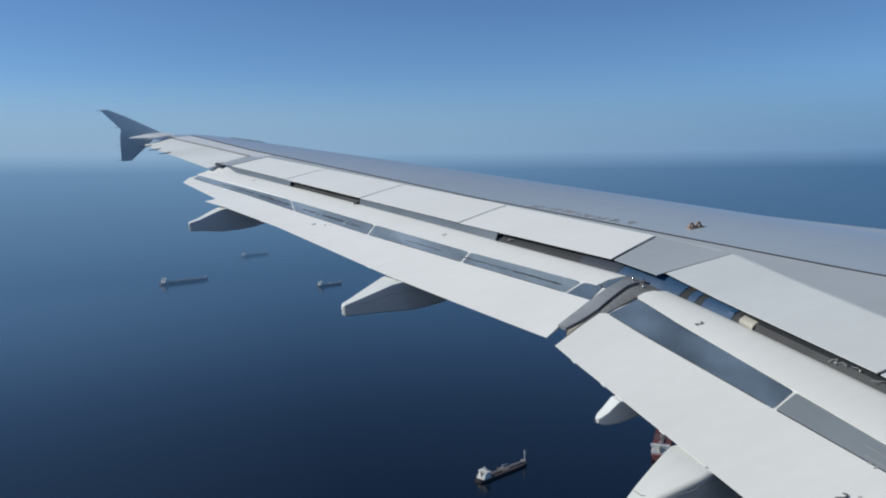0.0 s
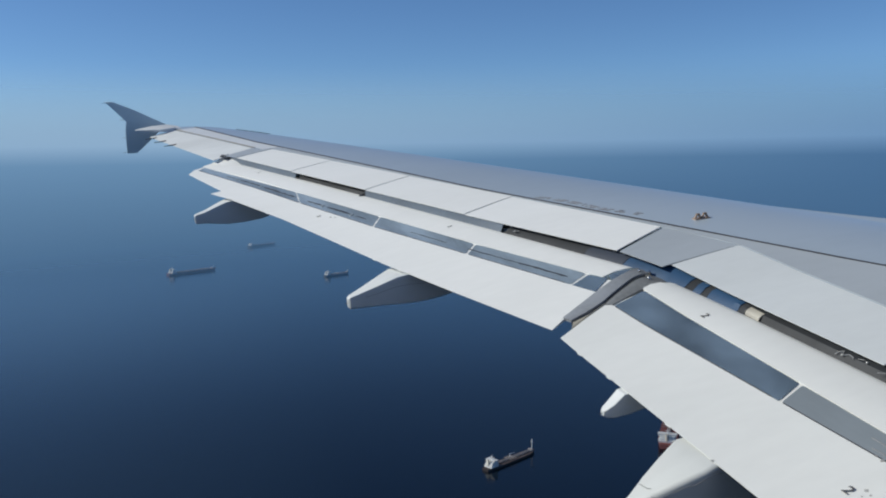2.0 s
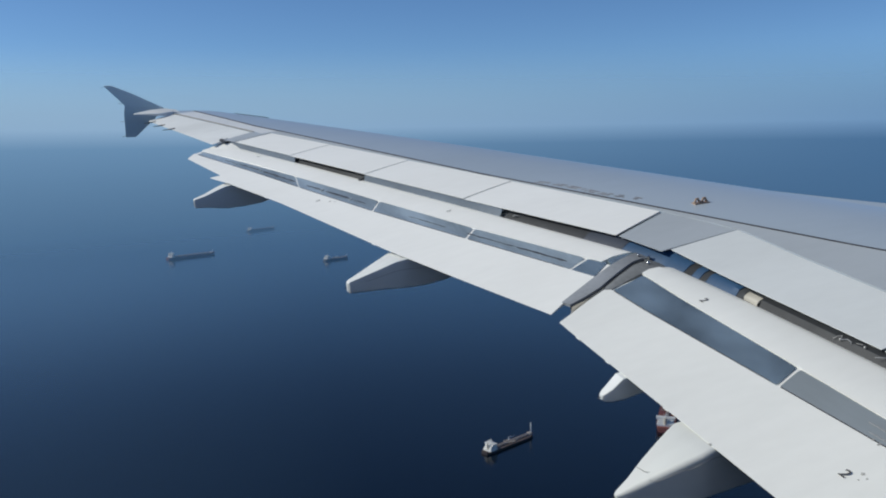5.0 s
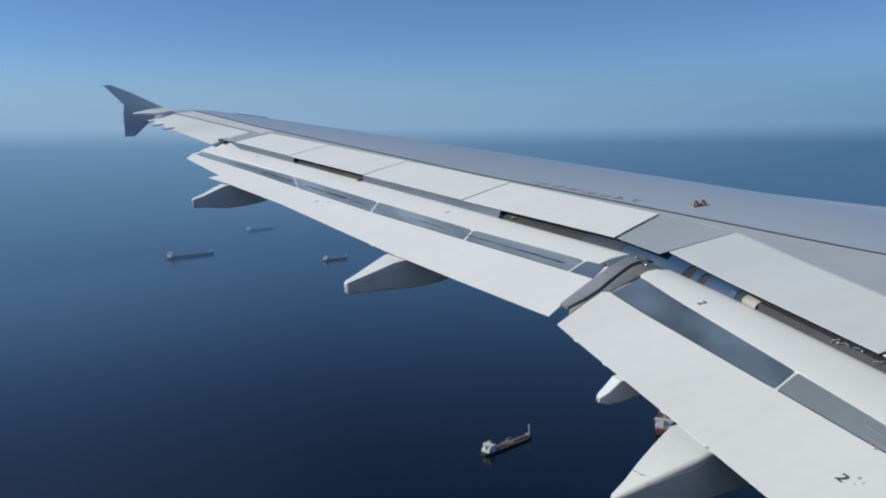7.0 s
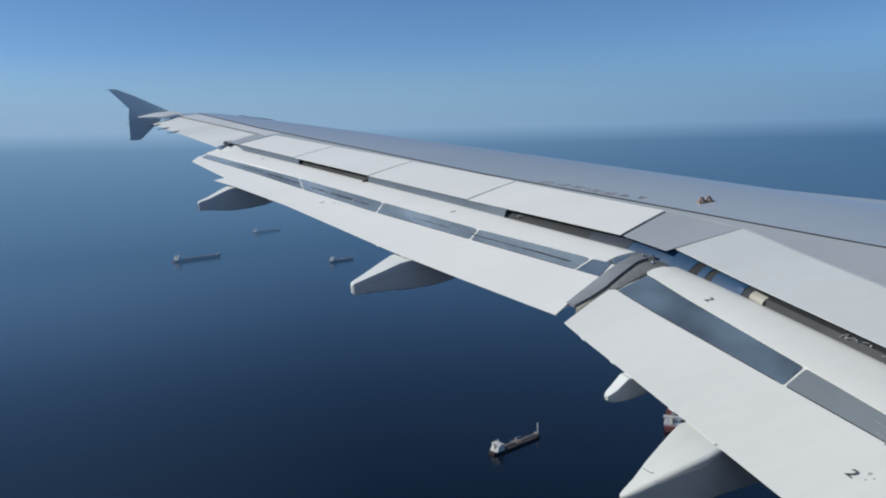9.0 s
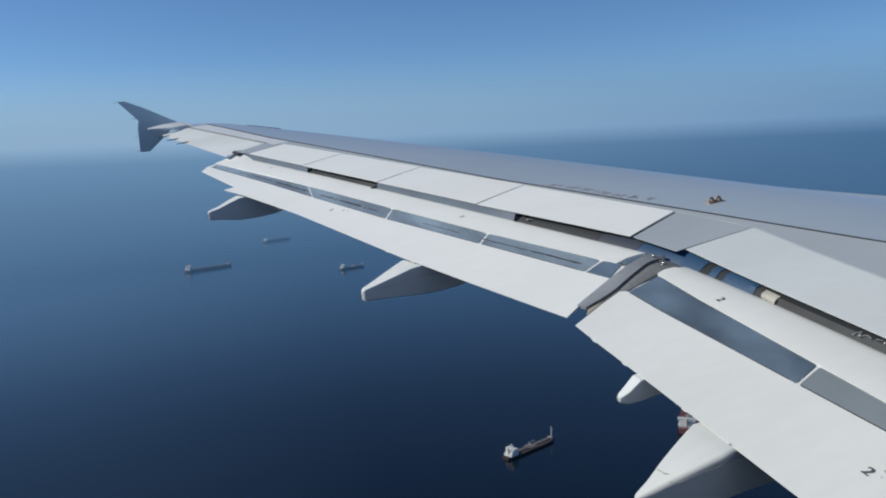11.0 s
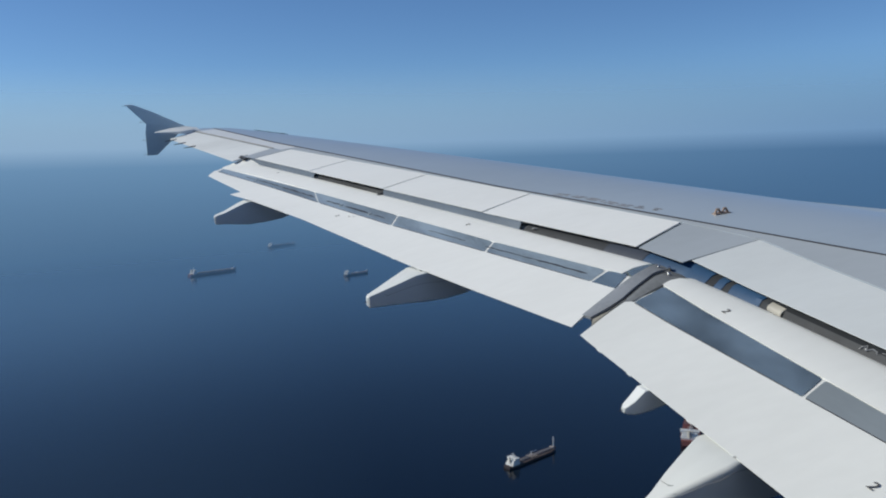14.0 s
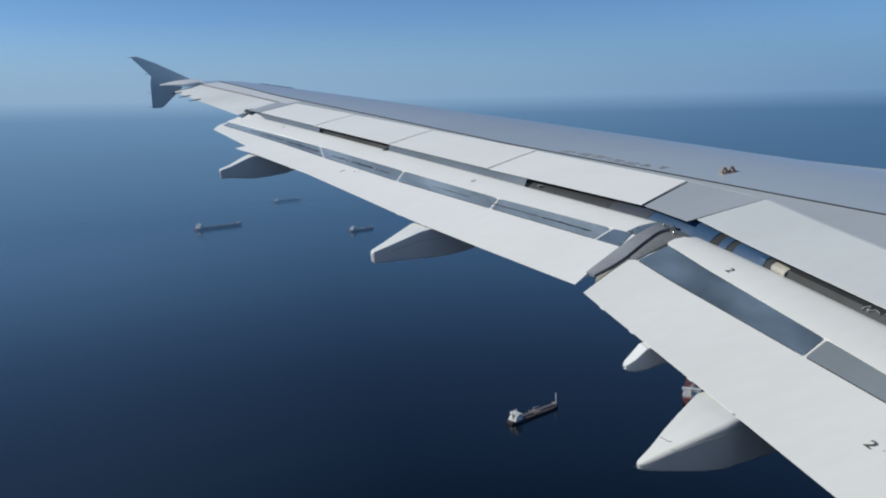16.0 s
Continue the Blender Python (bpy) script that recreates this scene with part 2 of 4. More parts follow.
def base_z(y):
    return math.tan(radians(5.1)) * (y - 2) - 0.1825 * ((y - 2) / 15) ** 2


def upper(x, y):
    le = -0.516 * y
    chord = le - trailing(y)
    c = min(1.0, max(0.0, (le - x) / chord))
    return base_z(y) + chord * 0.045 * math.sin(math.pi * c ** 0.6)


def lower(x, y):
    le = leading(y)
    chord = le - trailing(y)
    c = min(1.0, max(0.0, (le - x) / chord))
    return base_z(y) - chord * 0.075 * math.sin(math.pi * c ** 0.62) - 0.0


def spoiler_edge(y):
    return max(-6.18, -6.18 + 0.042 * (6.9 - max(y, 4.0))) if y < 7.0 else -6.36 - 0.388 * (y - 7.5)


def spoiler_front(y):
    return knots(y, (2, -5.50), (7.09, -5.52), (7.78, -5.76), (13.61, -8.15), (17, -9.54))


def flap_z(x, y):
    te = -7.48 - 0.298 * max(0.0, y - 6.4)
    s = spoiler_edge(y)
    u = min(1.3, max(0.0, (s - x) / (s - te)))
    return upper(x, y) - 0.06 - 0.09 * u ** 1.5


def aileron_front(y):
    return -8.41 - 0.357 * (y - 13.97)


def aileron_edge(y):
    return -8.97 - 0.284 * (y - 13.66)


def seam_x(y):
    return knots(y, (2.0, -3.13), (6.17, -4.97), (9.81, -6.58), (14.3, -8.28), (16.6, -9.0))


UP = Vector((0.0845, 0.0995, 0.9913)).normalized()
_ya = (Vector((0, 1, 0)) - UP * UP.y).normalized()
ATTITUDE = Matrix((_ya.cross(UP), _ya, UP)).to_4x4()
ATTITUDE.translation = (0, 0, 168)


def sheet(rows, surf, n=24):
    """Top points and thicknesses from rows (x of y, rise, y from, y to, thickness)."""
    top, thick = [], []
    for xf, dz, y0, y1, th in rows:
        row = []
        for i in range(n + 1):
            y = y0 + (y1 - y0) * i / n
            x = xf(y) if callable(xf) else xf
            row.append((x, y, surf(x, y) + dz))
        top.append(row)
        thick.append(th)
    return top, thick


def quad_panel(name, corners, surf, mat, parent, thick=0.03, rise=0.0, n=12, m=6, label="", taper=0.75, rounded=0.0):
    """A panel over four corners (x, y): front inboard, front outboard, rear outboard, rear inboard."""
    (ax, ay), (bx, by), (cx, cy), (dx, dy) = corners
    long, wide = math.dist((ax, ay), (bx, by)), math.dist((ax, ay), (dx, dy))
    ends = [rounded / long * k for k in (0, 0.1, 0.3, 0.6)] if rounded else [0.0]
    us = ends + [ends[-1] + (1 - 2 * ends[-1]) * j / n for j in range(1, n)] + [1 - e for e in ends[::-1]]
    top = []
    for i in range(m + 1):
        row = []
        for u in us:
            v = i / m
            if rounded:
                gap = max(0.0, rounded - min(u, 1 - u) * long)
                inset = (rounded - math.sqrt(max(0.0, rounded ** 2 - gap ** 2))) / wide
                v = inset + (1 - 2 * inset) * v
            x = (ax * (1 - u) + bx * u) * (1 - v) + (dx * (1 - u) + cx * u) * v
            y = (ay * (1 - u) + by * u) * (1 - v) + (dy * (1 - u) + cy * u) * v
            row.append((x, y, surf(x, y) + rise))
        top.append(row)
    bm = bmesh.new()
    slab(bm, top, [thick * (1 - taper * i / m) for i in range(m + 1)])
    return part(name, bm, mat, parent, label)


# ---- sea and distance ----
bm = bmesh.new()
rings = [0, 60, 150, 300, 600, 1000, 1500, 2200, 3000, 4000, 4940]
prev = None
for r in rings:
    ring = [bm.verts.new((r * math.cos(a * math.tau / 96), r * math.sin(a * math.tau / 96), 0)) for a in range(96)] if r else [bm.verts.new((0, 0, 0))]
    if prev:
        for a in range(96):
            if len(prev) == 1:
                bm.faces.new((prev[0], ring[a], ring[(a + 1) % 96]))
            else:
                bm.faces.new((prev[a], ring[a], ring[(a + 1) % 96], prev[(a + 1) % 96]))
    prev = ring
sea = link_mesh("water", bm, sea_material(), smooth=False)
tagged(sea, "dark blue open sea with faint swell", "sea", kind="structure")

# cone shell added before the far ships to carry the painted haze
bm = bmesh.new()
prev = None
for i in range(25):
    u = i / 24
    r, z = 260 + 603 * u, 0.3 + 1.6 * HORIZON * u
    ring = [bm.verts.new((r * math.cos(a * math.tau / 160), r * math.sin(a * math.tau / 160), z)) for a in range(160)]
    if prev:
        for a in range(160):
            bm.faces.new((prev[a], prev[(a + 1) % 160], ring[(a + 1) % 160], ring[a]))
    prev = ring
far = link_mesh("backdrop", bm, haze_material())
tagged(far, "painted haze shell over the far sea and the horizon", "backdrop", kind="structure")

# ---- the aircraft's body round the camera: a plain shell, open where the window is ----
bm = bmesh.new()
xs = [-26 + 0.5 * i for i in range(67)]
xs = sorted(xs + [-10.15, -9.35])
angs = sorted([math.radians(a) for a in range(0, 360, 6)])
grid = [[bm.verts.new((x, -0.07 + 1.98 * math.cos(a), 1.70 + 1.98 * math.sin(a))) for a in angs] for x in xs]
for i in range(len(xs) - 1):
    for j in range(len(angs)):
        k = (j + 1) % len(angs)
        mid = (angs[j] + 0.5 * math.radians(6))
        if -10.2 < xs[i] and xs[i + 1] < -9.3 and -0.02 < mid < 0.55:
            continue
        bm.faces.new((grid[i][j], grid[i + 1][j], grid[i + 1][k], grid[i][k]))
bm.faces.new(grid[0])
bm.faces.new(grid[-1][::-1])
body = link_mesh("fuselage", bm, CABIN)
body.matrix_world = ATTITUDE
tagged(body, "plain grey airliner fuselage beside the wing", "aircraft body", kind="structure")

# ---- the wing ----
wing = new("airliner_wing")
wing.matrix_world = ATTITUDE
tagged(wing, "grey and white swept airliner wing with flaps partly extended", "aircraft wing")

# main box: nose to the spoilers' hinge line, a ledge below the spoilers, and the underside
loops = []
for y in [0.8, 1.2, 1.6] + [2.0 + 0.25 * i for i in range(20)] + [6.9, 7.05, 7.09, 7.2, 7.4, 7.6, 7.78] + [8.0 + 0.25 * i for i in range(23)] + [13.68, 13.72] + [14.0 + 0.25 * i for i in range(10)] + [16.4, 16.55, 16.65, 16.75, 16.8]:
    out = y > 13.7
    tip = max(0.0, (y - 16.0) / 0.8)
    le = leading(y) - 0.55 * tip ** 2.2
    xf = aileron_front(y) if out else spoiler_front(y)
    xe = xf - 0.04 if out else spoiler_edge(y) + 0.03
    top = [le + (xf - le) * (i / 39) ** 1.5 for i in range(40)]
    z0 = base_z(y)
    loop = [(x, y, upper(x, y) if i else z0 - 0.03) for i, x in enumerate(top)]
    loop += [(xf - 0.002, y, upper(xf, y) - 0.05), (xe, y, upper(xe, y) - 0.07), (xe, y, upper(xe, y) - 0.11)]
    for i in range(1, 12):
        x = xe + (le - xe) * (i / 12) ** 0.75
        loop.append((x, y, max(lower(x, y), z0 - 0.6) * (1 - 0.0) if not out else min(upper(x, y) - 0.02, lower(x, y) + 0.5 * tip * (upper(x, y) - lower(x, y)))))
    loops.append(loop)
bm = bmesh.new()
loft(bm, loops)
part("wing_skin", bm, GREY, wing, "smooth grey painted upper wing skin")

# seam of the rear spar, panel joints of the skin
def strip_along(name, xf, y0, y1, half, mat, surf, rise=0.002, n=40, label=""):
    bm = bmesh.new()
    slab(bm, *sheet([(lambda y: xf(y) + half, rise, y0, y1, 0.006), (lambda y: xf(y) - half, rise, y0, y1, 0.006)], surf, n))
    return part(name, bm, mat, wing, label)


strip_along("spar_seam", seam_x, 2.0, 16.55, 0.011, LINE, upper, 0.009, label="dark sealed joint along the rear spar")
strip_along("aileron_seam", lambda y: aileron_front(y) + 0.02, 13.9, 16.5, 0.012, HINGE, upper, 0.007)

# paler skin behind the seam
bm = bmesh.new()
slab(bm, *sheet([(lambda y: seam_x(y) - 0.013, 0.005, 2.0, 13.66, 0.008), (lambda y: spoiler_front(y) + 0.006, 0.003, 2.0, 13.66, 0.004)], upper, 60))
part("rear_skin", bm, PALE, wing, "paler grey skin behind the spar joint")
bm = bmesh.new()
slab(bm, *sheet([(lambda y: seam_x(y) - 0.013, 0.003, 13.68, 16.5, 0.008), (lambda y: aileron_front(y) + 0.036, 0.003, 13.68, 16.5, 0.004)], upper, 30))
part("rear_skin", bm, TIP_SKIN, wing, "light grey skin ahead of the aileron")

# fixed panels between the spoilers and outboard of them
quad_panel("fixed_panel", ((-5.54, 7.09), (-5.735, 7.768), (-6.35, 7.484), (-6.255, 7.032)), upper, PALE, wing, 0.018, 0.0, label="pale grey fixed panel between the spoilers")
quad_panel("fixed_panel", ((-8.155, 13.63), (-8.34, 13.93), (-8.80, 13.70), (-8.68, 13.47)), upper, PALE, wing, 0.018, 0.0, label="pale grey fixed panel beside the aileron")

# spoilers
def spoiler_trail(y):
    return spoiler_edge(y) - knots(y, (7.5, 0.0), (9.15, 0.034), (10.63, 0.034), (12.11, 0.02), (13.45, 0.0))


TE_Y = [7.50, 9.15, 10.64, 12.11, 13.45]
FR_Y = [7.78, 9.39, 10.87, 12.30, 13.61]
for i in range(4):
    g = 0.012
    quad_panel("spoiler", ((spoiler_front(FR_Y[i]) - 0.008, FR_Y[i] + g), (spoiler_front(FR_Y[i + 1]) - 0.008, FR_Y[i + 1] - g),
                           (spoiler_trail(TE_Y[i + 1]), TE_Y[i + 1] - g), (spoiler_trail(TE_Y[i]), TE_Y[i] + g)),
               upper, WHITE, wing, 0.018, 0.001, 14, 8, "white painted spoiler panel")
quad_panel("spoiler", ((-5.52, 5.17), (-5.53, 7.08), (-6.18, 7.02), (spoiler_edge(5.12), 5.12)), upper, WHITE_DIM, wing, 0.018, 0.001, 14, 8, "dimmed white inboard spoiler panel")
quad_panel("fixed_panel", ((-5.52, 1.1), (-5.52, 5.145), (spoiler_edge(5.095), 5.095), (spoiler_edge(1.1), 1.1)), upper, WHITE_DIM, wing, 0.018, 0.001, 14, 8, "white fixed panel beside the inboard spoiler")

# aileron
bm = bmesh.new()
slab(bm, *sheet([(lambda y: aileron_front(y) - 0.012, 0.0, 13.86, 16.5, 0.10), (lambda y: 0.5 * (aileron_front(y) + aileron_edge(y)), -0.004, 13.74, 16.4, 0.06),
                 (aileron_edge, -0.012, 13.62, 16.3, 0.008)], upper, 20))
part("aileron", bm, AILERON_PAINT, wing, "stained white aileron near the tip")
# dark crescent patch stands in for the open gap beside the aileron
bm = bmesh.new()
slab(bm, *sheet([(lambda y: aileron_edge(y) + 0.24, -0.006, 13.64, 13.74, 0.006), (lambda y: aileron_edge(y) + 0.19, -0.001, 13.59, 13.83, 0.006), (lambda y: aileron_edge(y) + 0.13, -0.006, 13.56, 13.74, 0.006)], upper, 3))
part("gap_patch", bm, LINE, wing)


# ---- what shows in the slot below the spoilers: added sheets, its shade put into their colours ----
def slot_end(y):
    if y < 7.0:
        return spoiler_edge(y) - knots(y, (5.6, 0.024), (6.2, 0.030), (6.5, 0.042), (6.9, 0.075))
    return spoiler_edge(y) - max(0.015, 0.45 * (spoiler_edge(y) + 6.43 + 0.362 * (y - 7.3)))


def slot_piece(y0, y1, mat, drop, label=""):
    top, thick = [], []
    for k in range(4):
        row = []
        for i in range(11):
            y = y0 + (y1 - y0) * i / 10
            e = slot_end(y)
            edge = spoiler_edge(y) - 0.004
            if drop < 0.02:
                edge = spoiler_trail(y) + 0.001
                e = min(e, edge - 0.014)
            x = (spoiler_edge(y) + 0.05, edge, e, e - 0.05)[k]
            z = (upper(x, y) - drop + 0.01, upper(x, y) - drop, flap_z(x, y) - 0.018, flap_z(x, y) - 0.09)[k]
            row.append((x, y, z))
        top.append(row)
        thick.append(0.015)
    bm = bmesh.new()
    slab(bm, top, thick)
    part("slot_sheet", bm, mat, wing, label)


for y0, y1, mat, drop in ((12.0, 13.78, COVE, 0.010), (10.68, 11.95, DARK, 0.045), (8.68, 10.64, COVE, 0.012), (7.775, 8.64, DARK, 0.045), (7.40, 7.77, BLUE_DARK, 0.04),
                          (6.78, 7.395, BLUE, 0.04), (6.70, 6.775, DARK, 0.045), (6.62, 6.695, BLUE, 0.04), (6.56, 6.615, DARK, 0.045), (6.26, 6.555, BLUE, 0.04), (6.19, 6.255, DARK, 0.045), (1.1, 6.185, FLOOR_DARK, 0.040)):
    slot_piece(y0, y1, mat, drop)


# ---- flaps ----
def o_strip_front(y): return knots(y, (7.0, -6.53), (7.39, -6.69), (8.54, -7.17), (9.86, -7.67), (11.3, -8.20), (12.37, -8.58), (13.64, -9.10))
def o_strip_rear(y): return knots(y, (7.0, -6.775), (7.29, -6.89), (8.39, -7.325), (9.65, -7.817), (10.93, -8.27), (11.99, -8.63), (13.61, -9.21))
def o_edge(y): return knots(y, (6.76, -7.32), (7.75, -7.67), (8.59, -7.955), (10.57, -8.54), (11.87, -8.99), (12.17, -9.12), (13.5, -9.55))
def i_strip_rear(y): return -6.675 - 0.058 * max(0.0, y - 4.4)
def o_edge_step(y): return -9.03 - 0.257 * (y - 12.31)


def flap_section(name, rows, mat, parent, n=40, label=""):
    bm = bmesh.new()
    slab(bm, *sheet(rows, flap_z, n))
    return part(name, bm, mat, parent, label)


outer_flap = flap_section("outer_flap", [
    (lambda y: slot_end(y) + 0.07, -0.075, 7.288, 13.72, 0.02), (lambda y: slot_end(y) + 0.02, -0.026, 7.288, 13.72, 0.08), (lambda y: slot_end(y), -0.015, 7.288, 13.72, 0.10), (lambda y: slot_end(y) - 0.03, -0.006, 7.288, 13.72, 0.12),
    (lambda y: slot_end(y) - 0.075, -0.0005, 7.288, 13.72, 0.13), (lambda y: 0.4 * slot_end(y) + 0.6 * o_strip_front(y), 0.002, 7.288, 13.70, 0.12),
    (o_strip_front, 0.0, 7.262, 13.68, 0.09)], WHITE, wing, label="white outboard flap, partly lowered")
# rounded shoulder at the flap's outboard end, up to the fixed panel
bm = bmesh.new()
shoulder = []
for k, (share, lift) in enumerate(((0.0, -0.012), (0.25, -0.004), (0.6, 0.001), (1.0, 0.002))):
    row = []
    for i in range(15):
        y = 13.20 + 0.51 * i / 14
        rise = min(1.0, max(0.0, (y - 13.22) / 0.36))
        rise = rise * rise * (3 - 2 * rise)
        x0, x1 = slot_end(y) - 0.01 + 0.03 * rise, slot_end(y) - 0.20
        x = x0 + (x1 - x0) * share
        row.append((x, y, flap_z(x, y) - 0.006 + (0.038 * (1 - share) ** 1.5 + 0.008) * rise + lift * (1 - share)))
    shoulder.append(row)
slab(bm, shoulder, [0.02] * 4)
part("flap_shoulder", bm, WHITE, outer_flap)
flap_section("flap_bed", [(lambda y: o_strip_front(y) - 0.001, -0.008, 7.10, 13.66, 0.05), (lambda y: o_strip_rear(y) + 0.001, -0.008, 7.10, 13.62, 0.04)], WHITE, outer_flap)
flap_section("flap_tab", [(o_strip_rear, 0.0, 7.07, 12.22, 0.055), (lambda y: 0.55 * o_strip_rear(y) + 0.45 * o_edge(y), 0.002, 6.94, 12.22, 0.035), (o_edge, 0.0, 6.765, 12.22, 0.004)],
             WHITE, outer_flap, label="white rear tab of the outboard flap")
flap_section("flap_tab", [(o_strip_rear, 0.0, 12.22, 13.62, 0.055), (lambda y: 0.4 * o_strip_rear(y) + 0.6 * o_edge_step(y), 0.002, 12.22, 13.50, 0.03), (o_edge_step, 0.0, 12.22, 13.41, 0.004)],
             WHITE, outer_flap, 20, label="white rear tab end, stepped forward")


def gutter(x, y):
    """The metal panels dip to a shallow line along their middle."""
    a, b = o_strip_front(y), o_strip_rear(y)
    v = min(1.0, max(0.0, (a - x) / (a - b)))
    return flap_z(x, y) - 0.001 - 0.006 * (1 - abs(v - 0.58) / 0.58 if v < 0.58 else 1 - (v - 0.58) / 0.42)


O_BAYS = ((7.40, 7.31, 8.527, 8.377), (8.553, 8.403, 9.847, 9.637), (9.873, 9.663, 11.389, 10.969), (11.416, 10.996, 13.60, 13.55))
for a0, b0, a1, b1 in O_BAYS:
    quad_panel("shroud_panel", ((o_strip_front(a0) - 0.008, a0), (o_strip_front(a1) - 0.008, a1), (o_strip_rear(b1) + 0.006, b1), (o_strip_rear(b0) + 0.006, b0)),
               gutter, METAL_WORN, outer_flap, 0.004, 0.0, 24, 8, "dull worn metal panel along the flap", 0.0, 0.03)
quad_panel("shroud_panel", ((-6.61, 7.225), (-6.692, 7.37), (-6.90, 7.28), (-6.835, 7.065)), lambda x, y: flap_z(x, y) - 0.002, METAL, outer_flap, 0.004, 0.0, 6, 3, "small dull metal corner panel", 0.0, 0.02)
# the dark broken line along the gutter, and pale clips across it
def gutter_line(y): return 0.42 * o_strip_front(y + 0.02) + 0.58 * o_strip_rear(y - 0.06)


for y0, y1, half in ((7.44, 7.95, 0.0075), (7.95, 8.50, 0.004), (8.75, 9.25, 0.003), (9.90, 10.10, 0.006), (10.18, 10.62, 0.008), (10.70, 10.98, 0.007), (11.22, 11.96, 0.008), (12.05, 12.55, 0.006), (12.62, 12.9, 0.004)):
    k = max(4, int((y1 - y0) / 0.05))
    ragged = [half * random.uniform(0.6, 1.9) for i in range(k + 1)]
    ragged[0] = ragged[-1] = half * 0.2
    wander = [random.uniform(-0.004, 0.004) for i in range(k + 1)]
    top = [[], []]
    for i in range(k + 1):
        y = y0 + (y1 - y0) * i / k
        for row, side in zip(top, (1, -1)):
            x = gutter_line(y) + wander[i] + side * ragged[i]
            row.append((x, y, gutter(x, y) + 0.0025))
    bm = bmesh.new()
    slab(bm, top, [0.003, 0.003])
    part("gutter_line", bm, GUTTER_DARK, outer_flap, "dark broken line in the panel")
for y in (10.14, 10.66, 12.0, 12.58):
    flap_section("panel_clip", [(lambda v: 0.55 * o_strip_front(v) + 0.45 * o_strip_rear(v), 0.001, y + 0.01, y + 0.035, 0.008), (lambda v: 0.30 * o_strip_front(v) + 0.70 * o_strip_rear(v), -0.001, y - 0.015, y + 0.01, 0.006)], METAL_GREY, outer_flap, 2)

inner_flap = flap_section("inner_flap", [
    (lambda y: slot_end(y) + 0.07, -0.08, 1.1, 6.86, 0.02), (lambda y: slot_end(y) + 0.02, -0.036, 1.1, 6.875, 0.08), (lambda y: slot_end(y), -0.021, 1.1, 6.885, 0.10), (lambda y: slot_end(y) - 0.03, -0.0105, 1.1, 6.895, 0.12), (lambda y: slot_end(y) - 0.08, -0.003, 1.1, 6.91, 0.13), (-6.35, 0.002, 1.1, 6.92, 0.13), (-6.43, 0.004, 1.1, 6.93, 0.13),
    (-6.505, 0.0, 1.1, 6.915, 0.11)], WHITE_INNER, wing, label="white inboard flap, partly lowered")
flap_section("flap_bed", [(-6.506, -0.008, 1.1, 6.88, 0.06), (-6.70, -0.008, 1.1, 6.85, 0.05), (i_strip_rear, -0.008, 1.1, 6.84, 0.05)], WHITE_INNER, inner_flap)

flap_section("flap_tab", [(i_strip_rear, 0.0, 1.1, 6.872, 0.06), (-7.05, 0.003, 1.1, 6.765, 0.035), (-7.328, 0.0, 1.1, 6.628, 0.004)], WHITE_INNER, inner_flap, label="white rear tab of the inboard flap")
for y0, y1 in ((1.1, 5.266), (5.264, 6.86)):
    quad_panel("shroud_panel", ((-6.513, y0 + 0.045 if y0 > 3 else y0), (-6.513, y1 + 0.015), (i_strip_rear(y1) + 0.006, y1 - 0.055), (i_strip_rear(y0) + 0.006, y0 - 0.03 if y0 > 3 else y0)),
               lambda x, y: flap_z(x, y) - 0.002, METAL if y0 > 3 else METAL_GREY, inner_flap, 0.004, 0.0, 24, 4, "dull metal panel along the flap", 0.0, 0.018)

# dark strips painted as the shadow edge along the metal panels' rear edges
for owner, rear, y0, y1 in ((inner_flap, i_strip_rear, 1.4, 5.20), (inner_flap, i_strip_rear, 5.29, 6.79), (outer_flap, o_strip_rear, 7.36, 8.36), (outer_flap, o_strip_rear, 8.43, 9.62), (outer_flap, o_strip_rear, 9.69, 10.95), (outer_flap, o_strip_rear, 11.02, 13.5)):
    flap_section("panel_edge_shade", [(lambda y: rear(y) + 0.008, 0.0005, y0, y1, 0.004), (lambda y: rear(y) + 0.002, 0.0015, y0, y1, 0.004)], LINE, owner, 16)

# thin seams along the inboard metal panel
for v, y0, y1 in ((0.45, 3.2, 4.72), (0.78, 2.6, 4.66)):
    def thin_seam(y): return -6.505 * (1 - v) + i_strip_rear(y) * v
    flap_section("panel_seam", [(lambda y: thin_seam(y) + 0.0012, 0.001, y0, y1, 0.003), (lambda y: thin_seam(y) - 0.0012, 0.001, y0, y1, 0.003)], STENCIL, inner_flap, 8)


# small wedges on the flaps' rear edges
for y, xf, owner in ((6.36, lambda y: -7.328, inner_flap), (5.99, lambda y: -7.328, inner_flap), (5.37, lambda y: -7.328, inner_flap), (8.44, o_edge, outer_flap), (8.82, o_edge, outer_flap), (10.9, o_edge, outer_flap)):
    flap_section("edge_wedge", [(lambda v: xf(v) + 0.004, 0.0005, y - 0.02, y + 0.03, 0.005), (lambda v: xf(v) - 0.006, -0.001, y - 0.015, y + 0.03, 0.004)], WHITE if owner is outer_flap else WHITE_INNER, owner, 3)



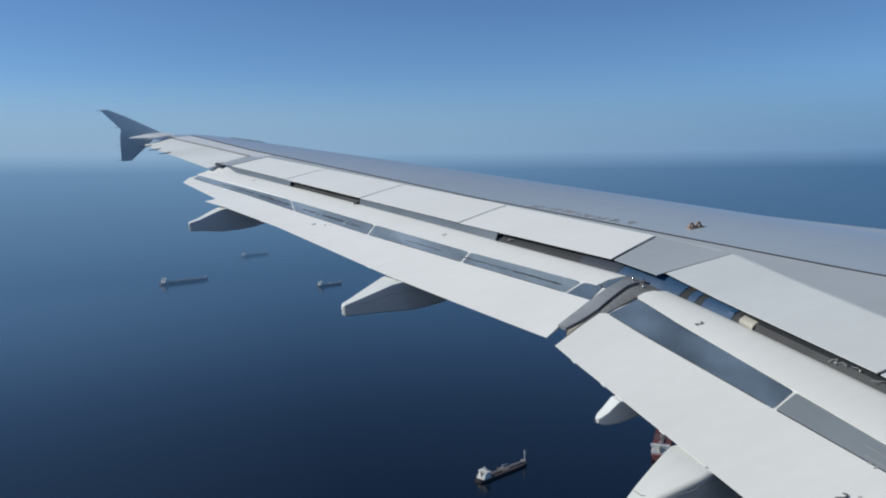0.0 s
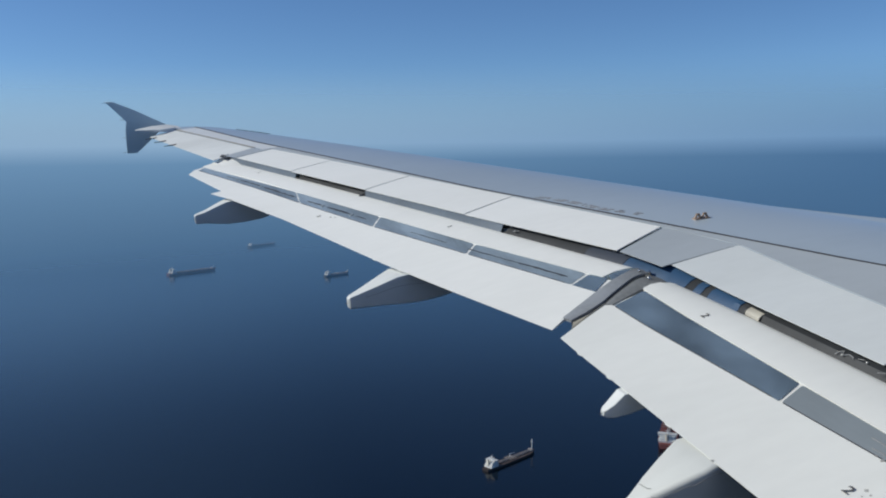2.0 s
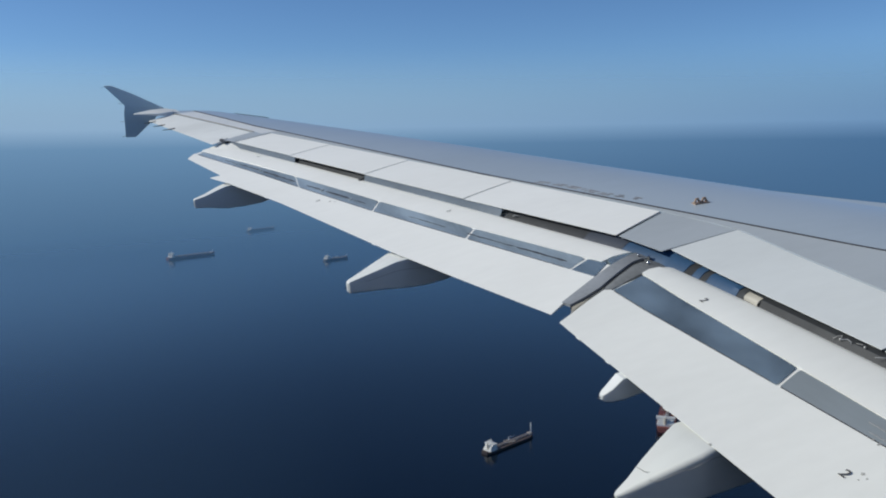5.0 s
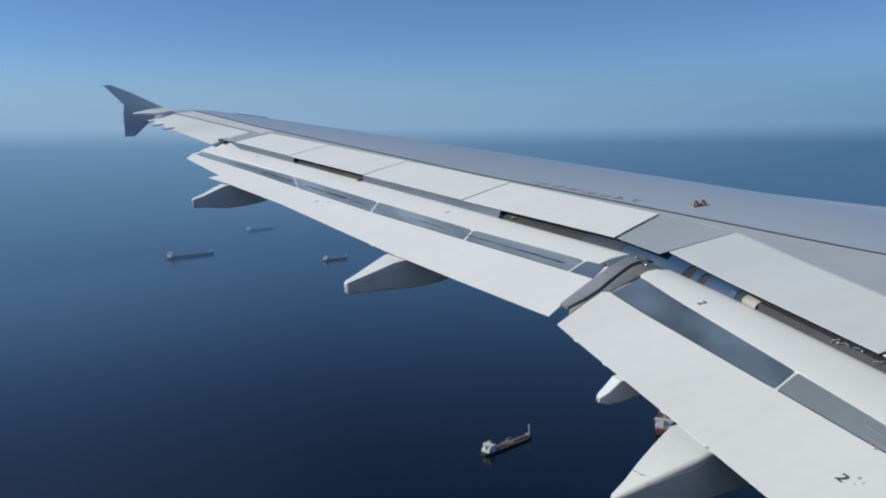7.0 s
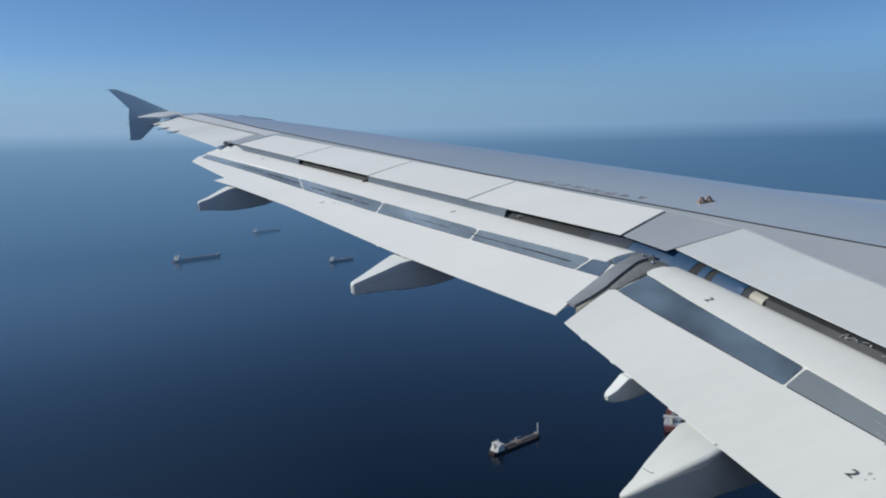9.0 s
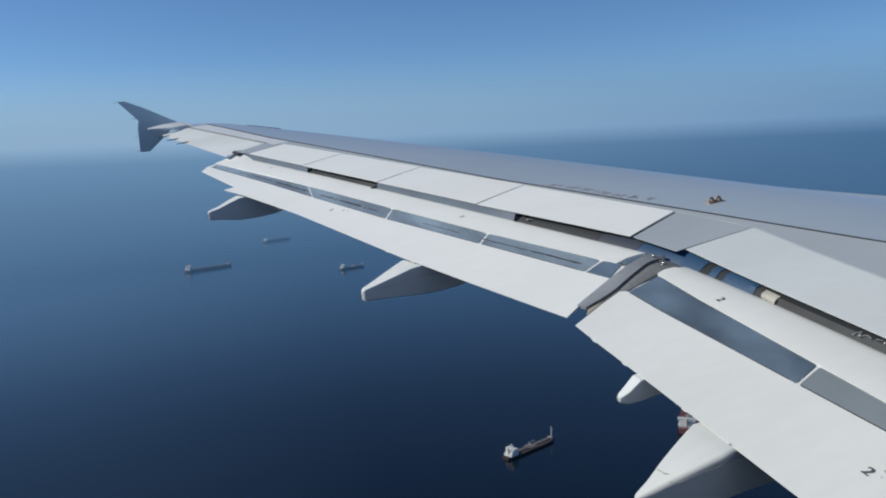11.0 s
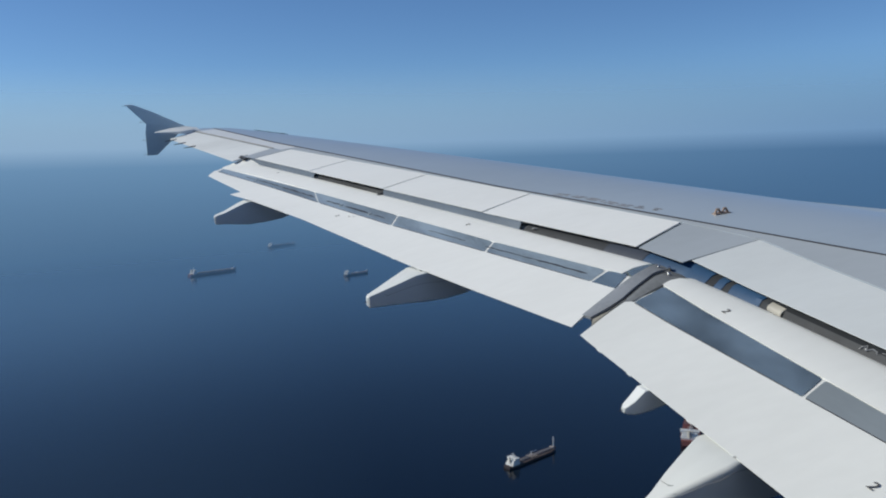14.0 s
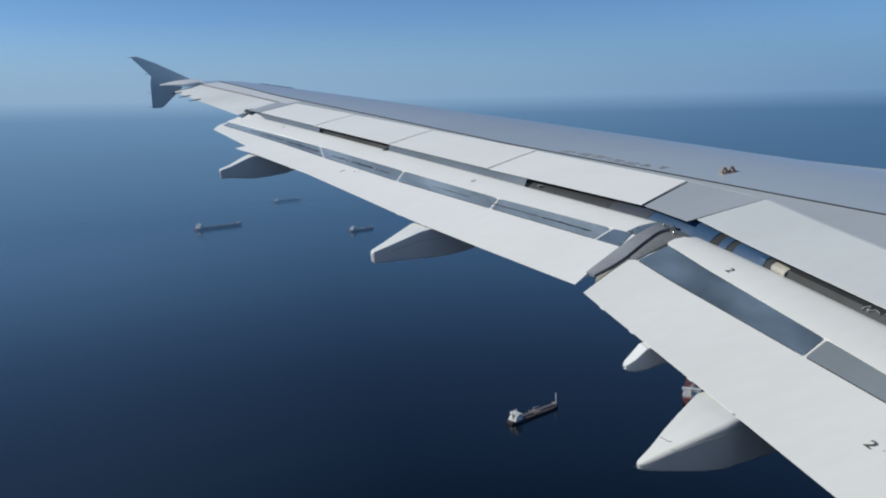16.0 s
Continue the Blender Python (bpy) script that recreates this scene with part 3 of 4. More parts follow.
# ---- seal between the two flaps ----
def chord_band(name, left, right, mat, rise, parent, label="", thick=0.02):
    """A band that runs aft between two lines of (x, y) knots."""
    top = []
    for i in range(25):
        v = i / 24
        row = []
        for j in range(6):
            u = j / 5
            p = []
            for k in (0, 1):
                a = np.interp(v * (len(left) - 1), range(len(left)), [q[k] for q in left])
                b = np.interp(v * (len(right) - 1), range(len(right)), [q[k] for q in right])
                p.append(float(a * (1 - u) + b * u))
            row.append((p[0], p[1], flap_z(*p) - 0.05 * (max(0.0, p[0] + 6.44) / 0.2) ** 2 + rise + 0.004 * math.sin(math.pi * u)))
        top.append(row)
    bm = bmesh.new()
    slab(bm, top, [thick] * 25)
    return part(name, bm, mat, parent, label)


K_A = [(-6.20, 7.295), (-6.268, 7.289), (-6.451, 7.224), (-6.606, 7.17), (-6.728, 7.11), (-6.847, 7.05), (-7.022, 6.958), (-7.189, 6.873)]
K_B = [(-6.15, 7.19), (-6.25, 7.16), (-6.345, 7.14), (-6.473, 7.110), (-6.653, 7.018), (-6.853, 6.903), (-7.002, 6.845), (-7.152, 6.806)]
K_C = [(-6.15, 7.10), (-6.25, 7.09), (-6.348, 7.081), (-6.48, 7.064), (-6.663, 6.972), (-6.865, 6.858), (-7.012, 6.795), (-7.157, 6.766)]
K_D = [(-6.15, 6.86), (-6.28, 6.90), (-6.415, 6.926), (-6.538, 6.90), (-6.70, 6.855), (-6.815, 6.82)]
K_E = [(-6.835, 6.868), (-7.019, 6.783), (-7.204, 6.70)]
K_M = [(-6.22, 7.32), (-6.325, 7.30), (-6.437, 7.292), (-6.537, 7.285), (-6.588, 7.258)]
flap_seal = chord_band("flap_seal", K_A, K_B, SEAL_LIP, 0.003, wing, "curved grey rubber seal between the flaps")
chord_band("seal_front", K_B[:3], K_C[:3], SEAL, -0.006, flap_seal)
chord_band("seal_groove", K_B[2:], K_C[2:], DARK, -0.014, flap_seal)
chord_band("seal_flange", K_C[:6], K_D, SEAL, 0.0, flap_seal, "worn grey flange")
chord_band("seal_edge", K_C[5:], K_E, TAN, 0.005, flap_seal, "yellowed sealant edge")
chord_band("end_panel", K_M, [(-6.20, 7.295), (-6.268, 7.285), (-6.40, 7.242), (-6.50, 7.205), (-6.606, 7.17)], METAL, -0.004, flap_seal, "dull metal end panel")
bm = bmesh.new()
bmesh.ops.create_uvsphere(bm, u_segments=10, v_segments=6, radius=0.013, matrix=Matrix.Translation((-6.38, 7.02, flap_z(-6.38, 7.02) + 0.006)))
part("seal_bolt", bm, STEEL, flap_seal)
bm = bmesh.new()
bmesh.ops.create_uvsphere(bm, u_segments=10, v_segments=6, radius=0.011, matrix=Matrix.Translation((-6.37, 7.174, flap_z(-6.37, 7.174) + 0.010)))
part("seal_bolt", bm, STEEL, flap_seal)
bm = bmesh.new()
rod(bm, (-6.30, 7.135, flap_z(-6.30, 7.13) - 0.02), (-6.315, 7.115, flap_z(-6.31, 7.12) + 0.012), 0.012, 0.009, 8)
part("seal_bolt", bm, STEEL, flap_seal)


# ---- canoe fairings of the flap tracks ----
def fairing(y, rows, label, seam=None, lean=0.3, edge=0.009, paint=FAIRING):
    """rows: x, top, bottom, half width, from the aft tip forwards. seam: from and to along x, share of the height.
    lean: how far the inboard side flares with the width."""
    loops = []

    def inner(w):
        return w if w < 0.04 else min(0.172, 0.04 + lean * (w - 0.04))

    for x, zt, zb, w in rows:
        loop = []
        mid = y + (w - inner(w)) / 2
        w = (w + inner(w)) / 2
        r = min(edge, w * 0.6, (zt - zb) * 0.3)
        rb = min(0.018, w * 0.8, (zt - zb) * 0.4)
        for cy, cz, rad, a0 in ((w - r, zt - r, r, 0), (r - w, zt - r, r, 90), (rb - w, zb + rb, rb, 180), (w - rb, zb + rb, rb, 270)):
            g = min(0.012, w * 0.2)
            for i in range(-1, 10):
                a = radians(a0 + 90 * min(8, max(0, i)) / 8)
                py, pz = cy + rad * math.cos(a), cz + rad * math.sin(a)
                if i in (-1, 9):
                    b = radians(a0 - 90 if i < 0 else a0 + 180)
                    py, pz = py + g * math.cos(b), pz + g * math.sin(b)
                loop.append((x, mid + py, pz))
        loops.append(loop)
    bm = bmesh.new()
    loft(bm, loops)
    ob = part("track_fairing", bm, paint, wing, label)
    ob.data.set_sharp_from_angle(angle=radians(26))
    if seam:
        def at(x, h):
            zt, zb, w = (float(np.interp(x, [r[0] for r in rows], [r[k] for r in rows])) for k in (1, 2, 3))
            return (x, y - inner(w) * (1.0 if h < 0.9 else 0.9) - 0.001, zb + (zt - zb) * h)
        bm = bmesh.new()
        x0, x1, h = seam
        pts = [at(x0 + (x1 - x0) * i / 14, h + 0.04 * math.sin(i / 14 * 3.1)) for i in range(15)]
        for p, q in zip(pts, pts[1:]):
            rod(bm, p, q, 0.0014, n=6)
        rod(bm, pts[0], at(x0 - 0.03, 0.97), 0.0014, n=6)
        part("panel_seam", bm, STENCIL, ob)
    bm = bmesh.new()
    x, zt, zb, w = rows[0]
    rod(bm, (x + 0.02, y, (zt + zb) / 2), (x - 0.025, y + 0.005, (zt + zb) / 2 - 0.006), 0.005, 0.002, 6)
    part("static_wick", bm, LINE, ob)
    return ob


fairing(8.44, [(-8.38, 0.235, 0.16, 0.025), (-8.365, 0.25, 0.147, 0.04), (-8.25, 0.286, 0.147, 0.088), (-8.1, 0.335, 0.147, 0.156), (-7.96, 0.381, 0.142, 0.212), (-7.86, 0.392, 0.136, 0.22), (-7.7, 0.385, 0.135, 0.20), (-7.55, 0.38, 0.15, 0.19),
               (-7.3, 0.37, 0.20, 0.18), (-6.8, 0.36, 0.23, 0.15), (-6.3, 0.35, 0.28, 0.10), (-6.0, 0.34, 0.33, 0.03)], "pale flap track fairing under the outboard flap", (-8.22, -7.7, 0.62))
fairing(11.88, [(-9.375, 0.495, 0.42, 0.035), (-9.36, 0.51, 0.405, 0.055), (-9.25, 0.537, 0.40, 0.09), (-9.1, 0.596, 0.378, 0.14), (-9.0, 0.63, 0.366, 0.16), (-8.8, 0.65, 0.368, 0.16), (-8.6, 0.65, 0.385, 0.15),
                (-8.45, 0.64, 0.426, 0.14), (-8.1, 0.63, 0.50, 0.10), (-7.7, 0.62, 0.59, 0.03)], "pale flap track fairing near the flap's end")
fairing(5.82, [(-7.478, 0.095, 0.062, 0.018), (-7.46, 0.108, 0.050, 0.030), (-7.42, 0.132, 0.044, 0.040), (-7.35, 0.185, 0.045, 0.052), (-7.25, 0.195, 0.06, 0.055), (-7.0, 0.18, 0.09, 0.055), (-6.7, 0.14, 0.11, 0.03)],
        "small pale fairing under the inboard flap")
fairing(5.12, [(-7.80, -0.105, -0.135, 0.012), (-7.785, -0.095, -0.145, 0.025), (-7.70, -0.050, -0.155, 0.052), (-7.60, 0.010, -0.155, 0.085), (-7.50, 0.062, -0.155, 0.115), (-7.40, 0.10, -0.15, 0.152), (-7.34, 0.118, -0.145, 0.176),
               (-7.1, 0.13, -0.13, 0.17), (-6.6, 0.13, -0.10, 0.17), (-5.9, 0.10, -0.05, 0.13), (-5.3, 0.02, 0.0, 0.03)], "large pale flap track fairing under the inboard flap", (-7.62, -7.28, 0.80), 1.4, 0.028, FAIRING_DIM)

# joint across the large fairing's tail
bm = bmesh.new()
for (xa, ya, za), (xb, yb, zb) in (((-7.645, 5.165, -0.012), (-7.64, 5.10, -0.008)), ((-7.64, 5.10, -0.008), (-7.615, 5.075, -0.004)), ((-7.615, 5.075, -0.004), (-7.60, 5.045, -0.03))):
    rod(bm, (xa, ya, za), (xb, yb, zb), 0.0016, n=6)
part("fairing_joint", bm, SEAL, wing)

# ---- wing tip ----
bm = bmesh.new()
F = [(-10.335, 1.70), (-10.225, 1.695), (-9.95, 1.56), (-9.44, 1.265), (-9.66, 1.07), (-9.82, 0.94), (-9.95, 0.835), (-10.11, 0.84), (-10.085, 1.23), (-10.055, 1.36)]
loops = []
for side, w in ((-1, 0.004), (-1, 0.018), (1, 0.018), (1, 0.004)):
    k = 1.0 if w > 0.01 else 1.012
    cx, cz = -9.95, 1.25
    loops.append([(cx + (x - cx) * k, 16.86 + side * (w if k == 1.0 else 0.0) + 0.05 * (abs(z - 1.25)), cz + (z - cz) * k) for x, z in F])
loft(bm, [loops[1], [((p[0]), p[1], p[2]) for p in loops[0]], loops[2]])
part("wingtip_fence", bm, FENCE, wing, "blue-grey arrow-shaped wingtip fence", smooth=False)
bm = bmesh.new()
tip_in = [(-9.200, 16.450, 1.185), (-9.316, 16.511, 1.221), (-9.554, 16.342, 1.220), (-9.915, 16.385, 1.236)]
tip_out = [(-9.250, 16.800, 1.225), (-9.422, 16.759, 1.268), (-9.682, 16.548, 1.274), (-9.935, 16.425, 1.244)]
slab(bm, [[tuple(a + (b - a) * k / 4 for a, b in zip(p, q)) for k in range(5)] for p, q in zip(tip_in, tip_out)], [0.08, 0.07, 0.04, 0.01])
part("tip_cap", bm, AILERON_PAINT, wing, "white painted tip cap")
strip_along("slat_edge", lambda y: leading(y) - 0.07, 15.3, 16.05, 0.03, DARK, upper, 0.012)


def discharger(a, b, r=0.011):
    bm = bmesh.new()
    rod(bm, a, b, r, r * 0.4, 6)
    part("static_wick", bm, LINE, wing)


for y in (16.10, 15.67, 15.22):
    x = aileron_edge(y)
    discharger((x + 0.05, y, upper(x, y) - 0.005), (x - 0.13, y, upper(x, y) - 0.015))
for x, z in ((-10.33, 1.69), (-10.10, 1.40), (-10.10, 1.10), (-10.11, 0.86)):
    discharger((x + 0.04, 16.88, z), (x - 0.06, 16.88, z - 0.005), 0.004)

# ---- small fittings and markings ----
bm = bmesh.new()
bx, by = -5.345, 7.81
bz = upper(bx, by)
box(bm, (bx - 0.075, by - 0.03, bz - 0.01), (bx + 0.075, by + 0.03, bz + 0.007))
for s in (-0.036, 0.036):
    rod(bm, (bx + s - 0.03, by, bz + 0.004), (bx + s - 0.009, by, bz + 0.038), 0.011, 0.009)
    rod(bm, (bx + s + 0.03, by, bz + 0.004), (bx + s + 0.009, by, bz + 0.038), 0.011, 0.009)
    rod(bm, (bx + s - 0.015, by, bz + 0.038), (bx + s + 0.015, by, bz + 0.038), 0.011)
part("rope_lug", bm, BROWN, wing, "orange-brown double lug bolted on the wing")

bm = bmesh.new()
slab(bm, [[(x, y, 0.394 + (x + 6.178) * 0.45 + (y - 6.185) * 0.09 + lift) for y in (6.05, 6.06, 6.115, 6.17, 6.18)] for x, lift in ((-6.130, -0.012), (-6.135, 0.0), (-6.155, 0.003), (-6.178, 0.0), (-6.184, -0.012))], [0.012] * 5)
part("actuator_cover", bm, BEIGE, wing, "cream actuator cover in the slot")


def linkage(points, radius, ball=None):
    bm = bmesh.new()
    pts = [Vector(p) + Vector((0, 0, 0.010)) for p in points]
    for a, b in zip(pts, pts[1:]):
        rod(bm, a, b, radius, n=8)
    for p in pts[1:-1]:
        bmesh.ops.create_uvsphere(bm, u_segments=8, v_segments=6, radius=radius * 1.05, matrix=Matrix.Translation(p))
    if ball is not None:
        bmesh.ops.create_uvsphere(bm, u_segments=12, v_segments=8, radius=0.008, matrix=Matrix.Translation(Vector(ball) + Vector((0, 0, 0.012))))
    part("slot_linkage", bm, LINKAGE, wing, "bright metal linkage in the slot")


LINKAGE = material("scuffed_pale_metal", (0.46, 0.46, 0.455), 0.35, metal=0.5, spots=0.3, grain=60)
linkage(((-6.145, 5.432, 0.320), (-6.127, 5.420, 0.335), (-6.108, 5.401, 0.341), (-6.134, 5.387, 0.326)), 0.0028, (-6.134, 5.387, 0.326))
linkage(((-6.134, 5.380, 0.326), (-6.114, 5.355, 0.336), (-6.119, 5.321, 0.330), (-6.130, 5.312, 0.324)), 0.0028)
linkage(((-6.112, 5.292, 0.330), (-6.100, 5.256, 0.331)), 0.0018, (-6.112, 5.228, 0.325))
linkage(((-6.150, 5.120, 0.312), (-6.118, 5.080, 0.318), (-6.100, 5.065, 0.318)), 0.002)
x, y = spoiler_edge(8.52) - 0.02, 8.52
linkage(((x + 0.01, y + 0.03, upper(x, y) - 0.055), (x - 0.02, y, upper(x, y) - 0.045), (x + 0.01, y - 0.02, upper(x, y) - 0.05)), 0.0045)
linkage(((x - 0.02, y + 0.03, upper(x, y) - 0.058), (x - 0.015, y - 0.01, upper(x, y) - 0.048)), 0.004)
bm = bmesh.new()
slab(bm, *sheet([(lambda y: spoiler_edge(y) - 0.02, -0.025, 10.64, 10.69, 0.02), (lambda y: spoiler_edge(y) - 0.09, -0.06, 10.655, 10.68, 0.02)], upper, 2))
part("flap_bracket", bm, DARK, wing)


def digit(text, x, y, size, turn):
    cu = bpy.data.curves.new("digit", "FONT")
    cu.body, cu.size, cu.extrude = text, size, 0.001
    cu.align_x = cu.align_y = "CENTER"
    tmp = new("digit_curve", cu)
    me = bpy.data.meshes.new_from_object(tmp.evaluated_get(bpy.context.evaluated_depsgraph_get()))
    bpy.data.objects.remove(tmp)
    me.materials.append(MARK)
    ob = new("marking", me)
    ob.parent = wing
    e = 0.05
    du = Vector((e, 0, flap_z(x + e, y) - flap_z(x, y))).normalized()
    dv = Vector((0, e, flap_z(x, y + e) - flap_z(x, y))).normalized()
    nrm = du.cross(dv).normalized()
    base = Matrix((du, nrm.cross(du), nrm)).transposed().to_4x4()
    ob.matrix_basis = Matrix.Translation(Vector((x, y, flap_z(x, y))) + nrm * 0.008) @ base @ pose(0, 0, 0, 0, 0, turn)
    ob["label"] = "black stencilled digit"


digit("2", -6.42, 6.29, 0.085, -90)
digit("2", -6.97, 4.48, 0.085, -90)
digit("2", -8.20, 10.36, 0.06, -90)
digit("2", -7.215, 9.08, 0.06, -90)
digit("2", -8.49, 12.61, 0.05, -90)

# scuffs on the flaps
for x, y, size in ((-6.905, 4.44, 0.013), (-6.915, 4.405, 0.007), (-6.95, 4.42, 0.005), (-6.686, 4.60, 0.010), (-6.688, 4.56, 0.012), (-7.20, 6.86, 0.010), (-7.15, 6.93, 0.008), (-7.33, 4.99, 0.010), (-8.10, 10.24, 0.014), (-8.06, 10.2, 0.009)):
    bm = bmesh.new()
    ring = [(x + size * random.uniform(0.5, 1.2) * math.cos(k * math.tau / 9), y + size * random.uniform(0.4, 1.0) * math.sin(k * math.tau / 9)) for k in range(9)]
    lo = [bm.verts.new((a, b, flap_z(a, b) + 0.001)) for a, b in ring]
    hi = [bm.verts.new((a, b, flap_z(a, b) + 0.003)) for a, b in ring]
    bm.faces.new(hi)
    for k in range(9):
        bm.faces.new((lo[k], lo[(k + 1) % 9], hi[(k + 1) % 9], hi[k]))
    part("scuff_mark", bm, SCUFF, wing)

# worn stencil words: bars for the letters, two lines each
def stencil_x(y): return knots(y, (8.18, -5.713), (8.29, -5.778), (8.43, -5.859), (8.54, -5.925), (8.75, -5.998), (8.93, -6.069), (9.08, -6.146), (9.22, -6.240))


bm = bmesh.new()
for y0, y1 in ((9.22, 9.085), (9.04, 8.94), (8.895, 8.775), (8.75, 8.575), (8.54, 8.435), (8.39, 8.30), (8.25, 8.185)):
    letters = max(3, round((y0 - y1) / 0.021))
    for line in (0, 1):
        for i in range(letters):
            if random.random() < 0.14:
                continue
            y = y0 + (y1 - y0) * (i + 0.5) / letters
            x = stencil_x(y) + 0.030 - 0.048 * line
            h = random.uniform(0.010, 0.018)
            slab(bm, [[(a, b, upper(a, b) + 0.003) for b in (y - 0.0075, y + 0.0065)] for a in (x + h, x - h)], [0.004, 0.004])
stencil = part("stencil_lettering", bm, STENCIL, wing, "worn grey stencil lettering")
stencil["kind"] = "stuff"


# ---- ships ----
HULL_RED = material("dull_red_hull_paint", (0.15, 0.06, 0.068), 0.6, spots=0.4, grain=0.8)
HULL_DARK = material("dark_hull_paint", (0.10, 0.105, 0.12), 0.6, spots=0.4, grain=0.8)
HULL_BROWN = material("brown_hull_paint", (0.045, 0.032, 0.032), 0.6, spots=0.4, grain=0.8)
DECK_RED = material("oxide_red_deck", (0.26, 0.085, 0.07), 0.7, spots=0.4, grain=0.8)
DECK_GREY = material("brown_grey_deck", (0.16, 0.12, 0.11), 0.7, spots=0.4, grain=0.8)
HOUSE = material("white_ship_paint", (0.78, 0.78, 0.76), 0.5, spots=0.15, grain=0.8)
GLASS = material("dark_bridge_windows", (0.02, 0.025, 0.03), 0.15)
FUNNEL = material("buff_funnel_paint", (0.62, 0.58, 0.50), 0.5, spots=0.2, grain=1)
PIPE = material("pale_deck_pipes", (0.48, 0.42, 0.38), 0.5, spots=0.3, grain=1)


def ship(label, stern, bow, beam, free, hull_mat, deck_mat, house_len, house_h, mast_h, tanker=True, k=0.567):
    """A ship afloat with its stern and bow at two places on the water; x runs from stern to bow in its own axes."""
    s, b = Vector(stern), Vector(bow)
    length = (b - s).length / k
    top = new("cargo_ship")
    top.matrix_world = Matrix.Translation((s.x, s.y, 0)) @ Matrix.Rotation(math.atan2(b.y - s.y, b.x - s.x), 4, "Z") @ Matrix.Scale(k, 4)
    tagged(top, label, "ship", "ships on the sea")
    loops = []
    for u in (0, 0.02, 0.06, 0.15, 0.3, 0.5, 0.7, 0.82, 0.9, 0.96, 0.99, 1.0):
        w = beam / 2 * min(1.0, 0.72 + 2.6 * u) * (1 - max(0.0, (u - 0.8) / 0.2) ** 2 * 0.96)
        wl = w * (0.9 if u < 0.8 else 0.9 - 1.2 * (u - 0.8))
        z = free * (1 + 0.35 * max(0.0, (u - 0.86) / 0.14)) * (1.12 if u < 0.03 else 1.0)
        x = length * u
        xl = x - (length * 0.03 if u > 0.95 else 0)
        loops.append([(x, -w, z), (x, -w * 0.99, z * 0.6), (xl, -wl, 0), (xl, -wl * 0.8, -2.5), (xl, wl * 0.8, -2.5), (xl, wl, 0), (x, w * 0.99, z * 0.6), (x, w, z)])
    bm = bmesh.new()
    loft(bm, loops)
    part("hull", bm, hull_mat, top)
    bm = bmesh.new()
    dk = []
    for u in (0.02, 0.06, 0.15, 0.3, 0.5, 0.7, 0.82, 0.9, 0.96):
        w = 0.94 * beam / 2 * min(1.0, 0.72 + 2.6 * u) * (1 - max(0.0, (u - 0.8) / 0.2) ** 2 * 0.96)
        z = free * (1 + 0.35 * max(0.0, (u - 0.86) / 0.14)) + 0.12
        dk.append([(length * u, -w, z), (length * u, w, z)])
    slab(bm, dk, [0.1] * len(dk))
    part("deck", bm, deck_mat, top)
    # deckhouse in tiers, bridge with wings and windows
    x0 = length * 0.05
    tiers = 4
    house = None
    for k in range(tiers):
        bm = bmesh.new()
        shrink = 1 - 0.08 * k
        z0, z1 = free + house_h * k / tiers, free + house_h * (k + 1) / tiers
        wide = beam * (0.43 if k < tiers - 1 else 0.48) * (shrink if k < tiers - 1 else 1)
        box(bm, (x0 + house_len * 0.10 * k, -wide, z0), (x0 + house_len * (1 - 0.05 * k), wide, z1 - 0.15))
        box(bm, (x0 + house_len * 0.10 * k - 0.4, -wide - 0.4, z1 - 0.15), (x0 + house_len * (1 - 0.05 * k) + 0.4, wide + 0.4, z1))
        ob = part("deckhouse" if house is None else "tier", bm, HOUSE, house or top, smooth=False)
        house = house or ob
        bm = bmesh.new()
        box(bm, (x0 + house_len * (1 - 0.05 * k) - 0.1, -wide * 0.9, z0 + 0.45 * (z1 - z0)), (x0 + house_len * (1 - 0.05 * k) + 0.05, wide * 0.9, z0 + 0.75 * (z1 - z0)))
        part("window_row", bm, GLASS, house, smooth=False)
    bm = bmesh.new()
    rod(bm, (x0 + house_len * 0.15, 0, free), (x0 + house_len * 0.08, 0, free + house_h * 1.1), beam * 0.10, beam * 0.08, 14)
    part("funnel", bm, FUNNEL, top)
    bm = bmesh.new()
    zt = free + house_h
    rod(bm, (x0 + house_len * 0.6, 0, zt), (x0 + house_len * 0.6, 0, zt + house_h * 0.6), 0.45, 0.2)
    rod(bm, (x0 + house_len * 0.6, -2.5, zt + house_h * 0.35), (x0 + house_len * 0.6, 2.5, zt + house_h * 0.35), 0.2)
    part("radar_mast", bm, HOUSE, top)
    bm = bmesh.new()
    xm = length * 0.95
    rod(bm, (xm, 0, free), (xm, 0, free + mast_h), 0.6, 0.5)
    rod(bm, (xm, -1.5, free + mast_h * 0.75), (xm, 1.5, free + mast_h * 0.75), 0.2)
    part("foremast", bm, HOUSE, top)
    bm = bmesh.new()
    box(bm, (length * 0.90, -beam * 0.22, free), (length * 0.935, beam * 0.22, free + 2.4))
    part("forecastle_house", bm, PIPE, top, smooth=False)
    if tanker:
        bm = bmesh.new()
        for y in (-1.2, -0.4, 0.4, 1.2):
            rod(bm, (x0 + house_len + 1, y, free + 1.6), (length * 0.9, y, free + 1.6), 0.28, n=8)
        for i in range(9):
            x = x0 + house_len + 3 + i * (length * 0.9 - x0 - house_len - 4) / 8
            box(bm, (x - 0.2, -1.8, free), (x + 0.2, 1.8, free + 1.4))
        part("deck_pipes", bm, PIPE, top)
        for i in range(3):
            bm = bmesh.new()
            x = length * (0.45 + 0.05 * i)
            rod(bm, (x, -beam * 0.42, free + 1.5), (x, beam * 0.42, free + 1.5), 0.35, n=8)
            part("cross_pipe", bm, PIPE, top)
        bm = bmesh.new()
        xc = length * 0.52
